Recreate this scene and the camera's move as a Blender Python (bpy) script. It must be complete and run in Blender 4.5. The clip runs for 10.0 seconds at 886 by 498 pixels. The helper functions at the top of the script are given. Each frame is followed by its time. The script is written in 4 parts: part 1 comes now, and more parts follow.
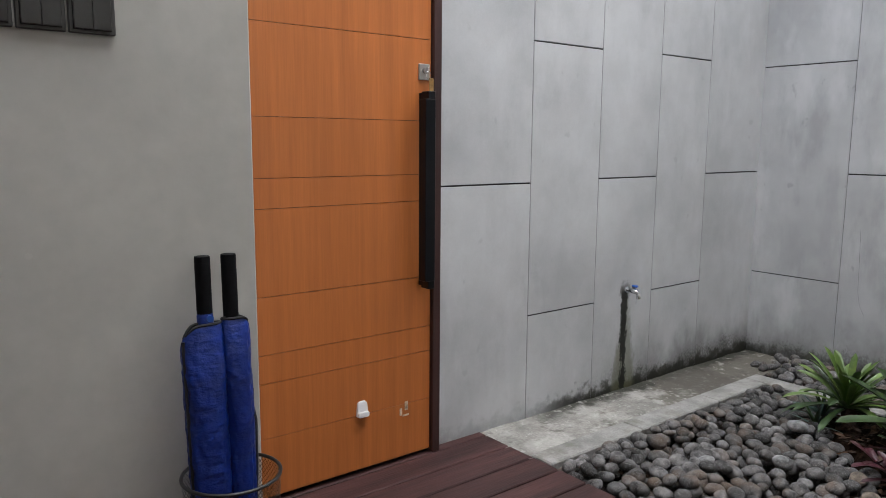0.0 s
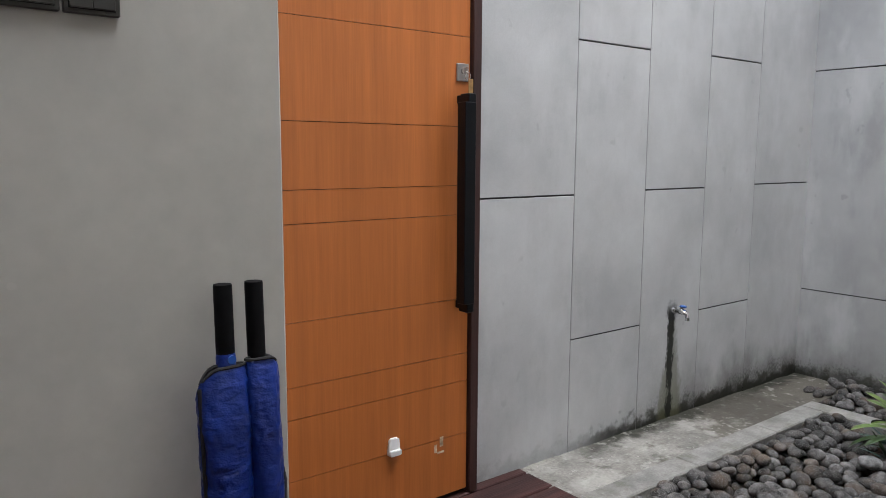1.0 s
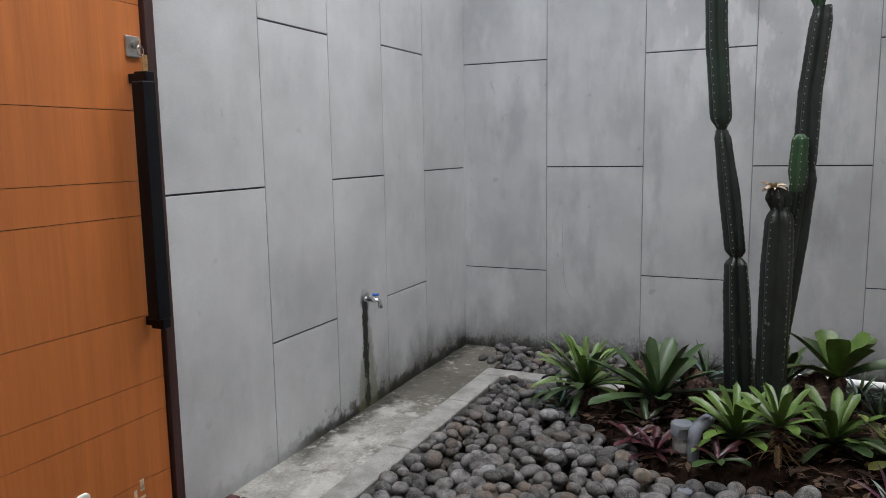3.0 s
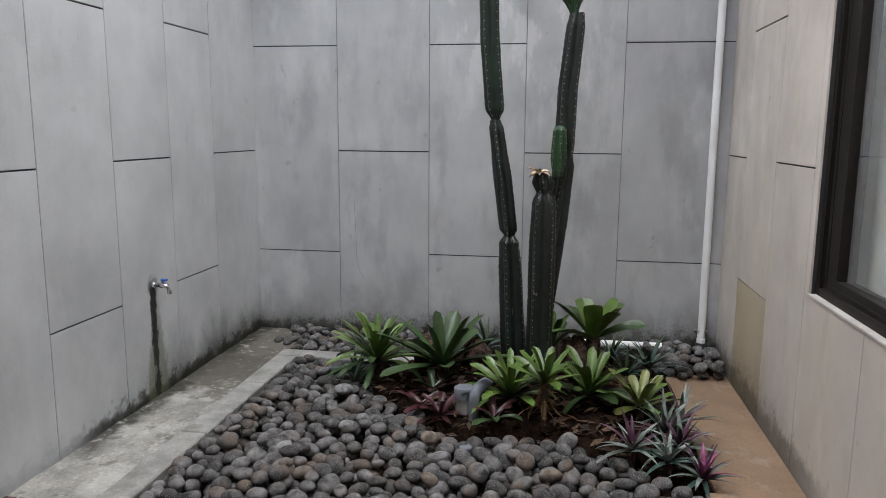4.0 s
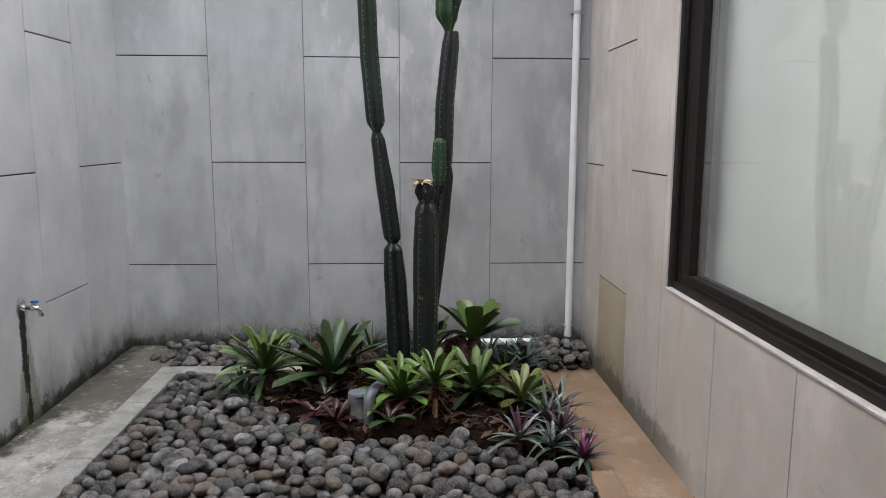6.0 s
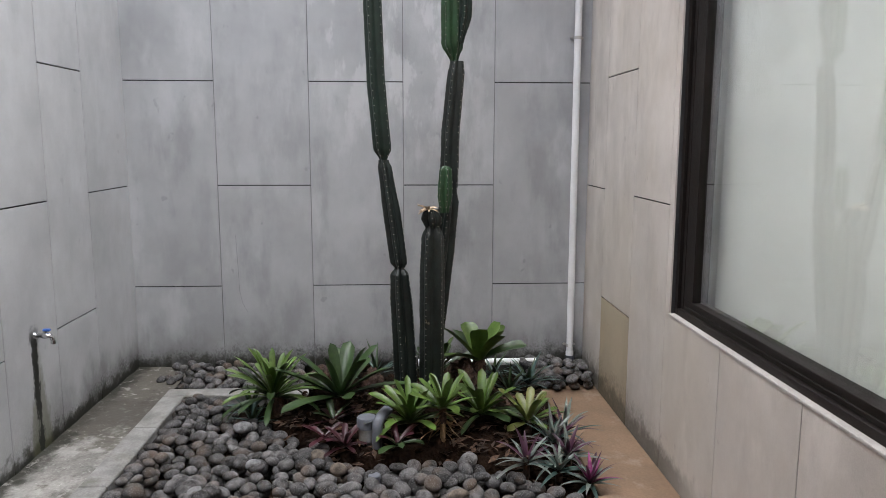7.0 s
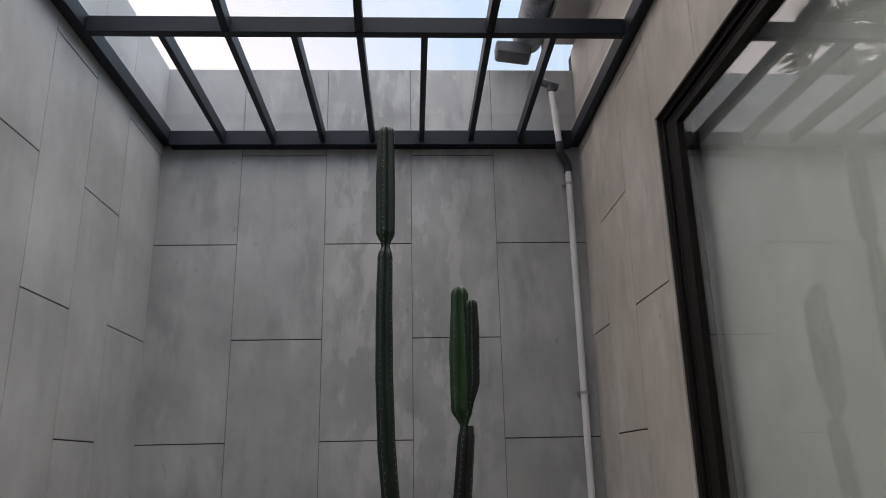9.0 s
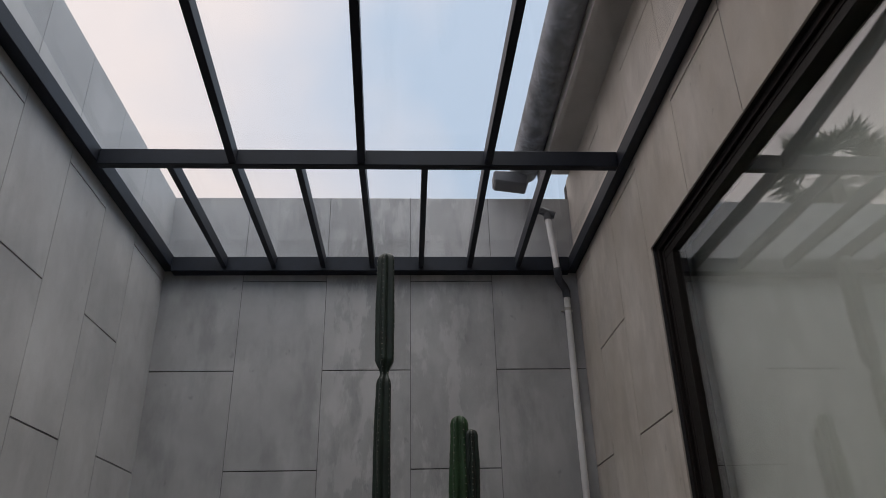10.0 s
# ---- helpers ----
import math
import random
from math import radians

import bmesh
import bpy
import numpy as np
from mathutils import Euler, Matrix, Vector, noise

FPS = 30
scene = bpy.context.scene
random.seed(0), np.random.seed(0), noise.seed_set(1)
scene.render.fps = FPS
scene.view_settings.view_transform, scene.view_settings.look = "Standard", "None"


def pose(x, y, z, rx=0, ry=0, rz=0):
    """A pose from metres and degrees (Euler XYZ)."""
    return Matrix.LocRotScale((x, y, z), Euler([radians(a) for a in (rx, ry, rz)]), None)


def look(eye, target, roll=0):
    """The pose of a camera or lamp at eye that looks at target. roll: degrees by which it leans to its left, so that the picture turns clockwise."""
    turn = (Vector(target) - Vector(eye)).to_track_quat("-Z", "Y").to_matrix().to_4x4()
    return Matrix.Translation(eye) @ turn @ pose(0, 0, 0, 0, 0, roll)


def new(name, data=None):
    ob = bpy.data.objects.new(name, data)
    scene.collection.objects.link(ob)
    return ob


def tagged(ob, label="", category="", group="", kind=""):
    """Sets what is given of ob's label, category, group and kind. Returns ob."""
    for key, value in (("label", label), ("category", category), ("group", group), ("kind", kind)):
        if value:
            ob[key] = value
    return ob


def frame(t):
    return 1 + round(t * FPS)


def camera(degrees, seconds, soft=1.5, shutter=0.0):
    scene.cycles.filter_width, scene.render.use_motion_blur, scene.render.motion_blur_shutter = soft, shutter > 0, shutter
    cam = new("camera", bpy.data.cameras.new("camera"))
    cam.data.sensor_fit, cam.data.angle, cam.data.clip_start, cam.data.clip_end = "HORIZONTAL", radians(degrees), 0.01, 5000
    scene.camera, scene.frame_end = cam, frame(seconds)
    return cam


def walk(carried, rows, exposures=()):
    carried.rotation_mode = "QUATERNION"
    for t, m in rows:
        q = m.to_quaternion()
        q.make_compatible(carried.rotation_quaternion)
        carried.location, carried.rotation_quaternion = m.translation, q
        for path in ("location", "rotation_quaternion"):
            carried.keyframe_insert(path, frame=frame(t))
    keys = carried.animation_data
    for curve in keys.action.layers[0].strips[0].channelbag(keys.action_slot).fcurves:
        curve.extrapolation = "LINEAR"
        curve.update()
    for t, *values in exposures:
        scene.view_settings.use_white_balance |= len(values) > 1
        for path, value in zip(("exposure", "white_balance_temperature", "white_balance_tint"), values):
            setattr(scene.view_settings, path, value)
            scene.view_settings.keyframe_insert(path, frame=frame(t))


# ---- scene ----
cam = camera(62.2, 10.0, soft=0.5)
PATH = [
    (0, (0.104, 0.007, 1.248), (1.329, 1.562, 0.96), 0.4),
    (0.5, (0.148, 0.169, 1.237), (1.358, 1.738, 0.966), 0.2),
    (1, (0.186, 0.292, 1.234), (1.397, 1.863, 0.977), 0.3),
    (1.5, (0.219, 0.401, 1.223), (1.5, 1.917, 0.976), -0.1),
    (2, (0.232, 0.519, 1.226), (1.735, 1.81, 0.955), -1.0),
    (2.5, (0.216, 0.572, 1.219), (1.899, 1.613, 0.929), -0.8),
    (2.7, (0.21, 0.573, 1.203), (1.943, 1.532, 0.925), -0.9),
    (3.8, (0.108, 0.538, 1.223), (2.042, 0.945, 0.91), 0.1),
    (4, (0.081, 0.509, 1.221), (2.031, 0.812, 0.899), 0.4),
    (4.5, (0.037, 0.546, 1.236), (2.005, 0.707, 0.919), 0.6),
    (5, (0.011, 0.604, 1.242), (1.987, 0.638, 0.937), 0.6),
    (5.5, (-0.018, 0.633, 1.249), (1.959, 0.563, 0.951), 0.5),
    (6.8, (-0.084, 0.668, 1.32), (1.889, 0.572, 1.011), -0.0),
    (7, (-0.086, 0.706, 1.358), (1.889, 0.598, 1.064), 0.1),
    (7.5, (-0.083, 0.72, 1.424), (1.908, 0.623, 1.271), 0.3),
    (8, (-0.099, 0.709, 1.487), (1.895, 0.628, 1.611), -0.1),
    (8.5, (-0.119, 0.708, 1.525), (1.844, 0.619, 1.895), -0.5),
    (9, (-0.13, 0.709, 1.542), (1.786, 0.621, 2.109), -1.2),
    (9.5, (-0.136, 0.718, 1.555), (1.723, 0.629, 2.287), -1.4),
    (10, (-0.145, 0.715, 1.566), (1.652, 0.621, 2.44), -1.3),
]
EXPOSURES = [(0, 2.15, 6450, 10), (2.7, 2.10, 6450, 10), (5.0, 2.15, 6450, 10), (7.5, 2.18, 6500, 12), (8.0, 1.82, 6450, 12), (8.5, 1.4, 6650, 12), (9.0, 0.68, 6850, 12), (9.5, 0.24, 6850, 12), (10, 0.22, 6850, 12)]
walk(cam, [(t, look(eye, target, roll)) for t, eye, target, roll in PATH], EXPOSURES)

# ---- sky and sun ----
SKY = 0.15
world = bpy.data.worlds.new("sky")
scene.world = world
world.use_nodes = True
wt = world.node_tree
wn, wl = wt.nodes, wt.links
bg = wn["Background"]
sky = wn.new("ShaderNodeTexSky")
sky.sky_type = 'NISHITA'
sky.sun_disc = False
sky.sun_elevation, sky.sun_rotation = radians(81), radians(134)
geo = wn.new("ShaderNodeTexCoord")
cn = wn.new("ShaderNodeTexNoise")
cn.inputs["Scale"].default_value, cn.inputs["Detail"].default_value, cn.inputs["Roughness"].default_value = 1.6, 4, 0.5
ramp = wn.new("ShaderNodeValToRGB")
ramp.color_ramp.elements[0].position, ramp.color_ramp.elements[1].position = 0.58, 0.82
cm = wn.new("ShaderNodeMix")
cm.data_type = 'RGBA'
cm.inputs[7].default_value = (5.5, 5.15, 5.25, 1)
wl.new(geo.outputs["Generated"], cn.inputs["Vector"])
lean = wn.new("ShaderNodeVectorMath")
lean.operation = 'DOT_PRODUCT'
lean.inputs[1].default_value = (0.28, 0.95, -0.10)
drift = wn.new("ShaderNodeMath")
drift.operation = 'MULTIPLY_ADD'
drift.inputs[1].default_value = 1.15
wl.new(geo.outputs["Generated"], lean.inputs[0])
wl.new(lean.outputs["Value"], drift.inputs[0])
wl.new(cn.outputs["Fac"], drift.inputs[2])
wl.new(drift.outputs[0], ramp.inputs["Fac"])
wl.new(ramp.outputs["Color"], cm.inputs[0])
veil = wn.new("ShaderNodeMix")
veil.data_type = 'RGBA'
veil.inputs[0].default_value = 0.62
veil.inputs[7].default_value = (3.9, 4.75, 5.5, 1)
wl.new(sky.outputs["Color"], veil.inputs[6])
wl.new(veil.outputs[2], cm.inputs[6])
wl.new(cm.outputs[2], bg.inputs["Color"])
bg.inputs["Strength"].default_value = SKY
sun = new("sun", bpy.data.lights.new("sun", "SUN"))
sun.data.energy, sun.data.angle, sun.data.color = 2.75, radians(90), (1.0, 0.955, 0.90)
sun.matrix_world = look((1.35, 0.05, 9), (2.4, 1.05, 0))

# ---- helpers ----
V = Vector


def mat(name, color, rough=0.6, metal=0.0, vary=0.15, scale=6.0, bump=0.1, fine=120.0, stretch=(1, 1, 1), spec=0.5, dark=None, hue=None, dist=0.004, random_tint=0.0):
    """A surface with broad mottling, fine grain and relief."""
    m = bpy.data.materials.new(name)
    m.use_nodes = True
    n, l = m.node_tree.nodes, m.node_tree.links
    b = n["Principled BSDF"]
    b.inputs["Roughness"].default_value, b.inputs["Metallic"].default_value = rough, metal
    b.inputs["Specular IOR Level"].default_value = spec
    pos = n.new("ShaderNodeNewGeometry")
    mp = n.new("ShaderNodeMapping")
    mp.inputs["Scale"].default_value = stretch
    l.new(pos.outputs["Position"], mp.inputs["Vector"])
    big = n.new("ShaderNodeTexNoise")
    big.inputs["Scale"].default_value, big.inputs["Detail"].default_value, big.inputs["Roughness"].default_value = scale, 5, 0.6
    small = n.new("ShaderNodeTexNoise")
    small.inputs["Scale"].default_value, small.inputs["Detail"].default_value = fine, 3
    l.new(mp.outputs["Vector"], big.inputs["Vector"])
    l.new(mp.outputs["Vector"], small.inputs["Vector"])
    c = V(color)
    lo = V(dark) if dark else c * (1 - 2 * vary)
    hi = V(hue) if hue else c * (1 + vary)
    mx = n.new("ShaderNodeMix")
    mx.data_type = 'RGBA'
    mx.inputs[6].default_value, mx.inputs[7].default_value = (*lo, 1), (*hi, 1)
    rp = n.new("ShaderNodeMapRange")
    rp.inputs[1].default_value, rp.inputs[2].default_value = 0.3, 0.7
    l.new(big.outputs["Fac"], rp.inputs[0])
    l.new(rp.outputs[0], mx.inputs[0])
    g = n.new("ShaderNodeMix")
    g.data_type, g.blend_type = 'RGBA', 'OVERLAY'
    g.inputs[0].default_value = min(1, vary * 1.6)
    l.new(mx.outputs[2], g.inputs[6])
    l.new(small.outputs["Color"], g.inputs[7])
    out = g.outputs[2]
    sep = n.new("ShaderNodeSeparateColor")
    l.new(small.outputs["Color"], sep.inputs[0])
    comb = n.new("ShaderNodeCombineColor")
    for i in range(3):
        l.new(sep.outputs[0], comb.inputs[i])
    l.new(comb.outputs[0], g.inputs[7])
    if random_tint:
        info, hsv, isl, add = n.new("ShaderNodeObjectInfo"), n.new("ShaderNodeHueSaturation"), pos.outputs["Random Per Island"], n.new("ShaderNodeMath")
        add.operation = 'ADD'
        l.new(info.outputs["Random"], add.inputs[0])
        l.new(isl, add.inputs[1])
        fr = n.new("ShaderNodeMath")
        fr.operation = 'FRACT'
        l.new(add.outputs[0], fr.inputs[0])
        mr = n.new("ShaderNodeMapRange")
        mr.inputs[3].default_value, mr.inputs[4].default_value = 1 - random_tint, 1 + random_tint
        l.new(fr.outputs[0], mr.inputs[0])
        l.new(mr.outputs[0], hsv.inputs["Value"])
        l.new(out, hsv.inputs["Color"])
        out = hsv.outputs[0]
    l.new(out, b.inputs["Base Color"])
    if bump:
        bp = n.new("ShaderNodeBump")
        bp.inputs["Strength"].default_value, bp.inputs["Distance"].default_value = bump, dist
        l.new(small.outputs["Fac"], bp.inputs["Height"])
        l.new(bp.outputs[0], b.inputs["Normal"])
    m["out"] = 0
    return m


def nodes_of(m):
    n = m.node_tree.nodes
    return n, m.node_tree.links, n["Principled BSDF"]


def over(m, color, build):
    """Lays a stain of that colour over the surface; build(n, l) gives its mask's socket."""
    n, l, b = nodes_of(m)
    src = b.inputs["Base Color"].links[0].from_socket
    mx = n.new("ShaderNodeMix")
    mx.data_type = 'RGBA'
    mx.inputs[7].default_value = (*color, 1)
    l.new(src, mx.inputs[6])
    l.new(build(n, l), mx.inputs[0])
    l.new(mx.outputs[2], b.inputs["Base Color"])
    return m


def math_node(n, l, op, a, b=None, c=None, clamp=False):
    nd = n.new("ShaderNodeMath")
    nd.operation, nd.use_clamp = op, clamp
    for i, v in enumerate((a, b, c)):
        if v is None:
            continue
        if isinstance(v, (int, float)):
            nd.inputs[i].default_value = v
        else:
            l.new(v, nd.inputs[i])
    return nd.outputs[0]


def noise_node(n, l, scale, detail=4, stretch=(1, 1, 1), shift=(0, 0, 0)):
    pos, mp, t = n.new("ShaderNodeNewGeometry"), n.new("ShaderNodeMapping"), n.new("ShaderNodeTexNoise")
    mp.inputs["Scale"].default_value, mp.inputs["Location"].default_value = stretch, shift
    t.inputs["Scale"].default_value, t.inputs["Detail"].default_value, t.inputs["Roughness"].default_value = scale, detail, 0.62
    l.new(pos.outputs["Position"], mp.inputs["Vector"])
    l.new(mp.outputs["Vector"], t.inputs["Vector"])
    return t.outputs["Fac"]


def xyz(n, l):
    pos, s = n.new("ShaderNodeNewGeometry"), n.new("ShaderNodeSeparateXYZ")
    l.new(pos.outputs["Position"], s.inputs[0])
    return s.outputs


def ramp_node(n, l, v, a, b, lo=0.0, hi=1.0):
    r = n.new("ShaderNodeMapRange")
    r.interpolation_type = 'SMOOTHSTEP'
    for i, x in enumerate((a, b, lo, hi)):
        r.inputs[i + 1].default_value = x
    l.new(v, r.inputs[0])
    return r.outputs[0]


def mesh_of(bm, m, smooth=False):
    me = bpy.data.meshes.new("mesh")
    bm.normal_update()
    bm.to_mesh(me)
    bm.free()
    for x in (m if isinstance(m, (list, tuple)) else [m]):
        me.materials.append(x)
    if smooth:
        me.shade_smooth()
        me.set_sharp_from_angle(angle=radians(55))
    return me


def part(name, bm, m, parent=None, label="", smooth=False, at=None):
    me = bm if isinstance(bm, bpy.types.Mesh) else mesh_of(bm, m, smooth)
    ob = new(name, me)
    if parent is not None:
        ob.parent = parent
    if at is not None:
        ob.matrix_basis = at
    return tagged(ob, label)


def thing(name, label, category, at=None, group="", kind=""):
    ob = new(name)
    ob.empty_display_size = 0.05
    if at is not None:
        ob.matrix_basis = at
    return tagged(ob, label, category, group, kind)


def structure(name, bm, m, label="", category="", smooth=False):
    return tagged(part(name, bm, m, smooth=smooth), label, category, kind="structure")


def box(x0, x1, y0, y1, z0, z1, bevel=0.0, bm=None, seg=1):
    own = bm is None
    bm = bm or bmesh.new()
    r = bmesh.ops.create_cube(bm, size=1, matrix=Matrix.LocRotScale(((x0 + x1) / 2, (y0 + y1) / 2, (z0 + z1) / 2), None, (x1 - x0, y1 - y0, z1 - z0)))
    if bevel:
        es = list({e for v in r["verts"] for e in v.link_edges})
        bmesh.ops.bevel(bm, geom=es, offset=bevel, segments=seg, affect='EDGES', profile=0.5)
    return bm


def tube(points, radii, sides=12, bm=None, cap=True):
    """A tube along points with a radius at each."""
    bm = bm or bmesh.new()
    pts = [V(p) for p in points]
    radii = radii if isinstance(radii, (list, tuple)) else [radii] * len(pts)
    rings = []
    up = V((0.31, 0.77, 0.55)).normalized()
    for i, p in enumerate(pts):
        d = (pts[min(i + 1, len(pts) - 1)] - pts[max(i - 1, 0)]).normalized()
        a = d.cross(up).normalized()
        b = d.cross(a)
        rings.append([bm.verts.new(p + radii[i] * (math.cos(t) * a + math.sin(t) * b)) for t in (2 * math.pi * k / sides for k in range(sides))])
    for r, s in zip(rings, rings[1:]):
        for k in range(sides):
            bm.faces.new((r[k], s[k], s[(k + 1) % sides], r[(k + 1) % sides]))
    if cap:
        bm.faces.new(rings[0])
        bm.faces.new(rings[-1][::-1])
    bmesh.ops.recalc_face_normals(bm, faces=bm.faces)
    return bm


def auto_smooth(ob, angle=40):
    ob.data.shade_smooth()
    ob.data.set_sharp_from_angle(angle=radians(angle))
    return ob


# ---- materials ----
PANEL = (0.47, 0.475, 0.485)


def panel_material(name, color, warm=0.0, mould=0.0, tap=False, calm=1.0):
    m = mat(name, color, rough=0.62, vary=0.10, scale=2.3, bump=0.12, fine=260, spec=0.35, random_tint=0.045, dist=0.0015)
    over(m, [c * 0.62 for c in color], lambda n, l: math_node(n, l, 'MULTIPLY', ramp_node(n, l, noise_node(n, l, 3.0, 5, (2.2, 2.2, 0.7)), 0.48, 0.72), 0.40 * calm))
    over(m, [min(1, c * 1.35) for c in color], lambda n, l: math_node(n, l, 'MULTIPLY', ramp_node(n, l, noise_node(n, l, 2.6, 5, (1.6, 1.6, 0.7), (3, 7, 1)), 0.50, 0.70), 0.42 * calm))
    over(m, [c * 0.45 for c in color], lambda n, l: math_node(n, l, 'MULTIPLY', ramp_node(n, l, noise_node(n, l, 14.0, 2, (1, 1, 0.8), (9, 2, 5)), 0.70, 0.76), 0.35 * calm))
    if warm:
        over(m, (0.40, 0.345, 0.27), lambda n, l: math_node(n, l, 'MULTIPLY', ramp_node(n, l, noise_node(n, l, 1.7, 4, (1, 1, 0.6), (2, 2, 8)), 0.35, 0.65), warm))
    if mould:
        def low(n, l):
            z = xyz(n, l)[2]
            h = math_node(n, l, 'MULTIPLY_ADD', noise_node(n, l, 4.0, 6, (1, 1, 0.6)), 0.56, -0.09)
            return math_node(n, l, 'MULTIPLY', ramp_node(n, l, math_node(n, l, 'SUBTRACT', h, z), -0.08, 0.22), math_node(n, l, 'MULTIPLY', ramp_node(n, l, xyz(n, l)[0], 2.5, 3.5, 0.12, 0.85), mould))
        over(m, (0.065, 0.062, 0.055), low)

        def green(n, l):
            z = xyz(n, l)[2]
            h = math_node(n, l, 'MULTIPLY_ADD', noise_node(n, l, 16.0, 4, (1, 1, 1), (4, 1, 0)), 0.34, -0.11)
            return math_node(n, l, 'MULTIPLY', ramp_node(n, l, math_node(n, l, 'SUBTRACT', h, z), -0.01, 0.06), math_node(n, l, 'MULTIPLY', ramp_node(n, l, xyz(n, l)[0], 2.4, 2.9, 0.2, 1.0), mould))
        over(m, (0.028, 0.029, 0.016), green)

        def foot(n, l):
            z = xyz(n, l)[2]
            h = math_node(n, l, 'MULTIPLY_ADD', noise_node(n, l, 9.0, 5, (1, 1, 1), (7, 7, 2)), 0.16, -0.035)
            return math_node(n, l, 'MULTIPLY', ramp_node(n, l, math_node(n, l, 'SUBTRACT', h, z), -0.01, 0.035), math_node(n, l, 'MULTIPLY', ramp_node(n, l, xyz(n, l)[0], 2.35, 2.75, 0.1, 1.0), mould))
        over(m, (0.012, 0.013, 0.009), foot)

        def specks(n, l):
            z = xyz(n, l)[2]
            h = ramp_node(n, l, math_node(n, l, 'SUBTRACT', z, math_node(n, l, 'MULTIPLY', noise_node(n, l, 5.0, 4, (1, 1, 0.5), (1, 6, 3)), 0.30)), 0.04, -0.10)
            f = ramp_node(n, l, math_node(n, l, 'MULTIPLY_ADD', h, 0.22, noise_node(n, l, 95.0, 6, (1, 1, 0.8), (2, 3, 9))), 0.60, 0.78)
            return math_node(n, l, 'MULTIPLY', math_node(n, l, 'MULTIPLY', f, h), math_node(n, l, 'MULTIPLY', ramp_node(n, l, xyz(n, l)[0], 2.6, 3.4, 0.0, 0.6), mould))
        over(m, (0.020, 0.019, 0.015), specks)
    if tap:
        def streak(n, l):
            x, _, z = xyz(n, l)
            wob = math_node(n, l, 'MULTIPLY_ADD', noise_node(n, l, 13.0, 7, (1, 1, 0.4)), 0.10, -0.05)
            d = math_node(n, l, 'ABSOLUTE', math_node(n, l, 'SUBTRACT', math_node(n, l, 'ADD', x, wob), 3.094))
            w = ramp_node(n, l, z, 0.02, 0.50, 0.018, 0.030)
            edge = math_node(n, l, 'ADD', math_node(n, l, 'SUBTRACT', w, d), math_node(n, l, 'MULTIPLY_ADD', noise_node(n, l, 70.0, 5, (1, 1, 0.5)), 0.055, -0.0255))
            return math_node(n, l, 'MULTIPLY', ramp_node(n, l, edge, -0.006, 0.010), math_node(n, l, 'MULTIPLY', ramp_node(n, l, math_node(n, l, 'ADD', z, wob), 0.555, 0.50), 0.94))

        def halo(n, l):
            x, _, z = xyz(n, l)
            dx = math_node(n, l, 'POWER', math_node(n, l, 'ABSOLUTE', math_node(n, l, 'SUBTRACT', x, 3.094)), 2.0)
            dz = math_node(n, l, 'POWER', math_node(n, l, 'ABSOLUTE', math_node(n, l, 'SUBTRACT', z, 0.51)), 2.0)
            d = math_node(n, l, 'SQRT', math_node(n, l, 'ADD', dx, dz))
            return math_node(n, l, 'MULTIPLY', ramp_node(n, l, math_node(n, l, 'ADD', d, math_node(n, l, 'MULTIPLY_ADD', noise_node(n, l, 40.0, 5), 0.09, -0.045)), 0.060, 0.020), 0.6)

        def moss(n, l):
            x, _, z = xyz(n, l)
            wob = math_node(n, l, 'MULTIPLY_ADD', noise_node(n, l, 22.0, 5, (1, 1, 0.4), (3, 3, 3)), 0.11, -0.055)
            d = math_node(n, l, 'ABSOLUTE', math_node(n, l, 'SUBTRACT', math_node(n, l, 'ADD', x, wob), 3.105))
            w = ramp_node(n, l, z, 0.50, 0.0, 0.012, 0.085)
            return math_node(n, l, 'MULTIPLY', ramp_node(n, l, math_node(n, l, 'SUBTRACT', w, d), -0.02, 0.02), math_node(n, l, 'MULTIPLY', ramp_node(n, l, z, 0.53, 0.45), 0.6))
        over(m, (0.11, 0.115, 0.06), moss)
        over(m, (0.035, 0.034, 0.030), halo)
        over(m, (0.008, 0.009, 0.007), streak)
    return m


# One board colour: lighter left, darker back, the walls' unequal light put into the tone.
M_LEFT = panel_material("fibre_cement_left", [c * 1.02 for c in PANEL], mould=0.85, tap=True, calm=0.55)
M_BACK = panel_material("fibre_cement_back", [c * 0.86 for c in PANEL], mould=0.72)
over(M_BACK, (0.60, 0.60, 0.61), lambda n, l: math_node(n, l, 'MULTIPLY', math_node(n, l, 'MULTIPLY', ramp_node(n, l, noise_node(n, l, 5.0, 6, (1, 1.5, 0.6), (1, 8, 2)), 0.50, 0.58), ramp_node(n, l, math_node(n, l, 'ABSOLUTE', math_node(n, l, 'SUBTRACT', xyz(n, l)[1], 0.75)), 0.75, 0.25)), math_node(n, l, 'MULTIPLY', ramp_node(n, l, xyz(n, l)[2], 0.9, 1.8), 0.45)))
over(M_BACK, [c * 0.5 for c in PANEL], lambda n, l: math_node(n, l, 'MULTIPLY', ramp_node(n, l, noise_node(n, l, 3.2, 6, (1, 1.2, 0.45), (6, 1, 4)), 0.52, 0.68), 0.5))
M_RIGHT = panel_material("fibre_cement_right", (0.57, 0.535, 0.50), warm=0.40, mould=0.38)
M_OCHRE = panel_material("fibre_cement_ochre", (0.43, 0.36, 0.245), warm=0.5, mould=0.4)
M_JOINT = mat("joint", (0.035, 0.035, 0.037), rough=0.9, vary=0.2)
M_SEAL = mat("joint_seal", (0.20, 0.20, 0.205), rough=0.85, vary=0.2)
M_PLASTER = mat("painted_plaster", (0.47, 0.46, 0.43), rough=0.7, vary=0.05, scale=3, bump=0.35, fine=22, spec=0.25, dist=0.002)
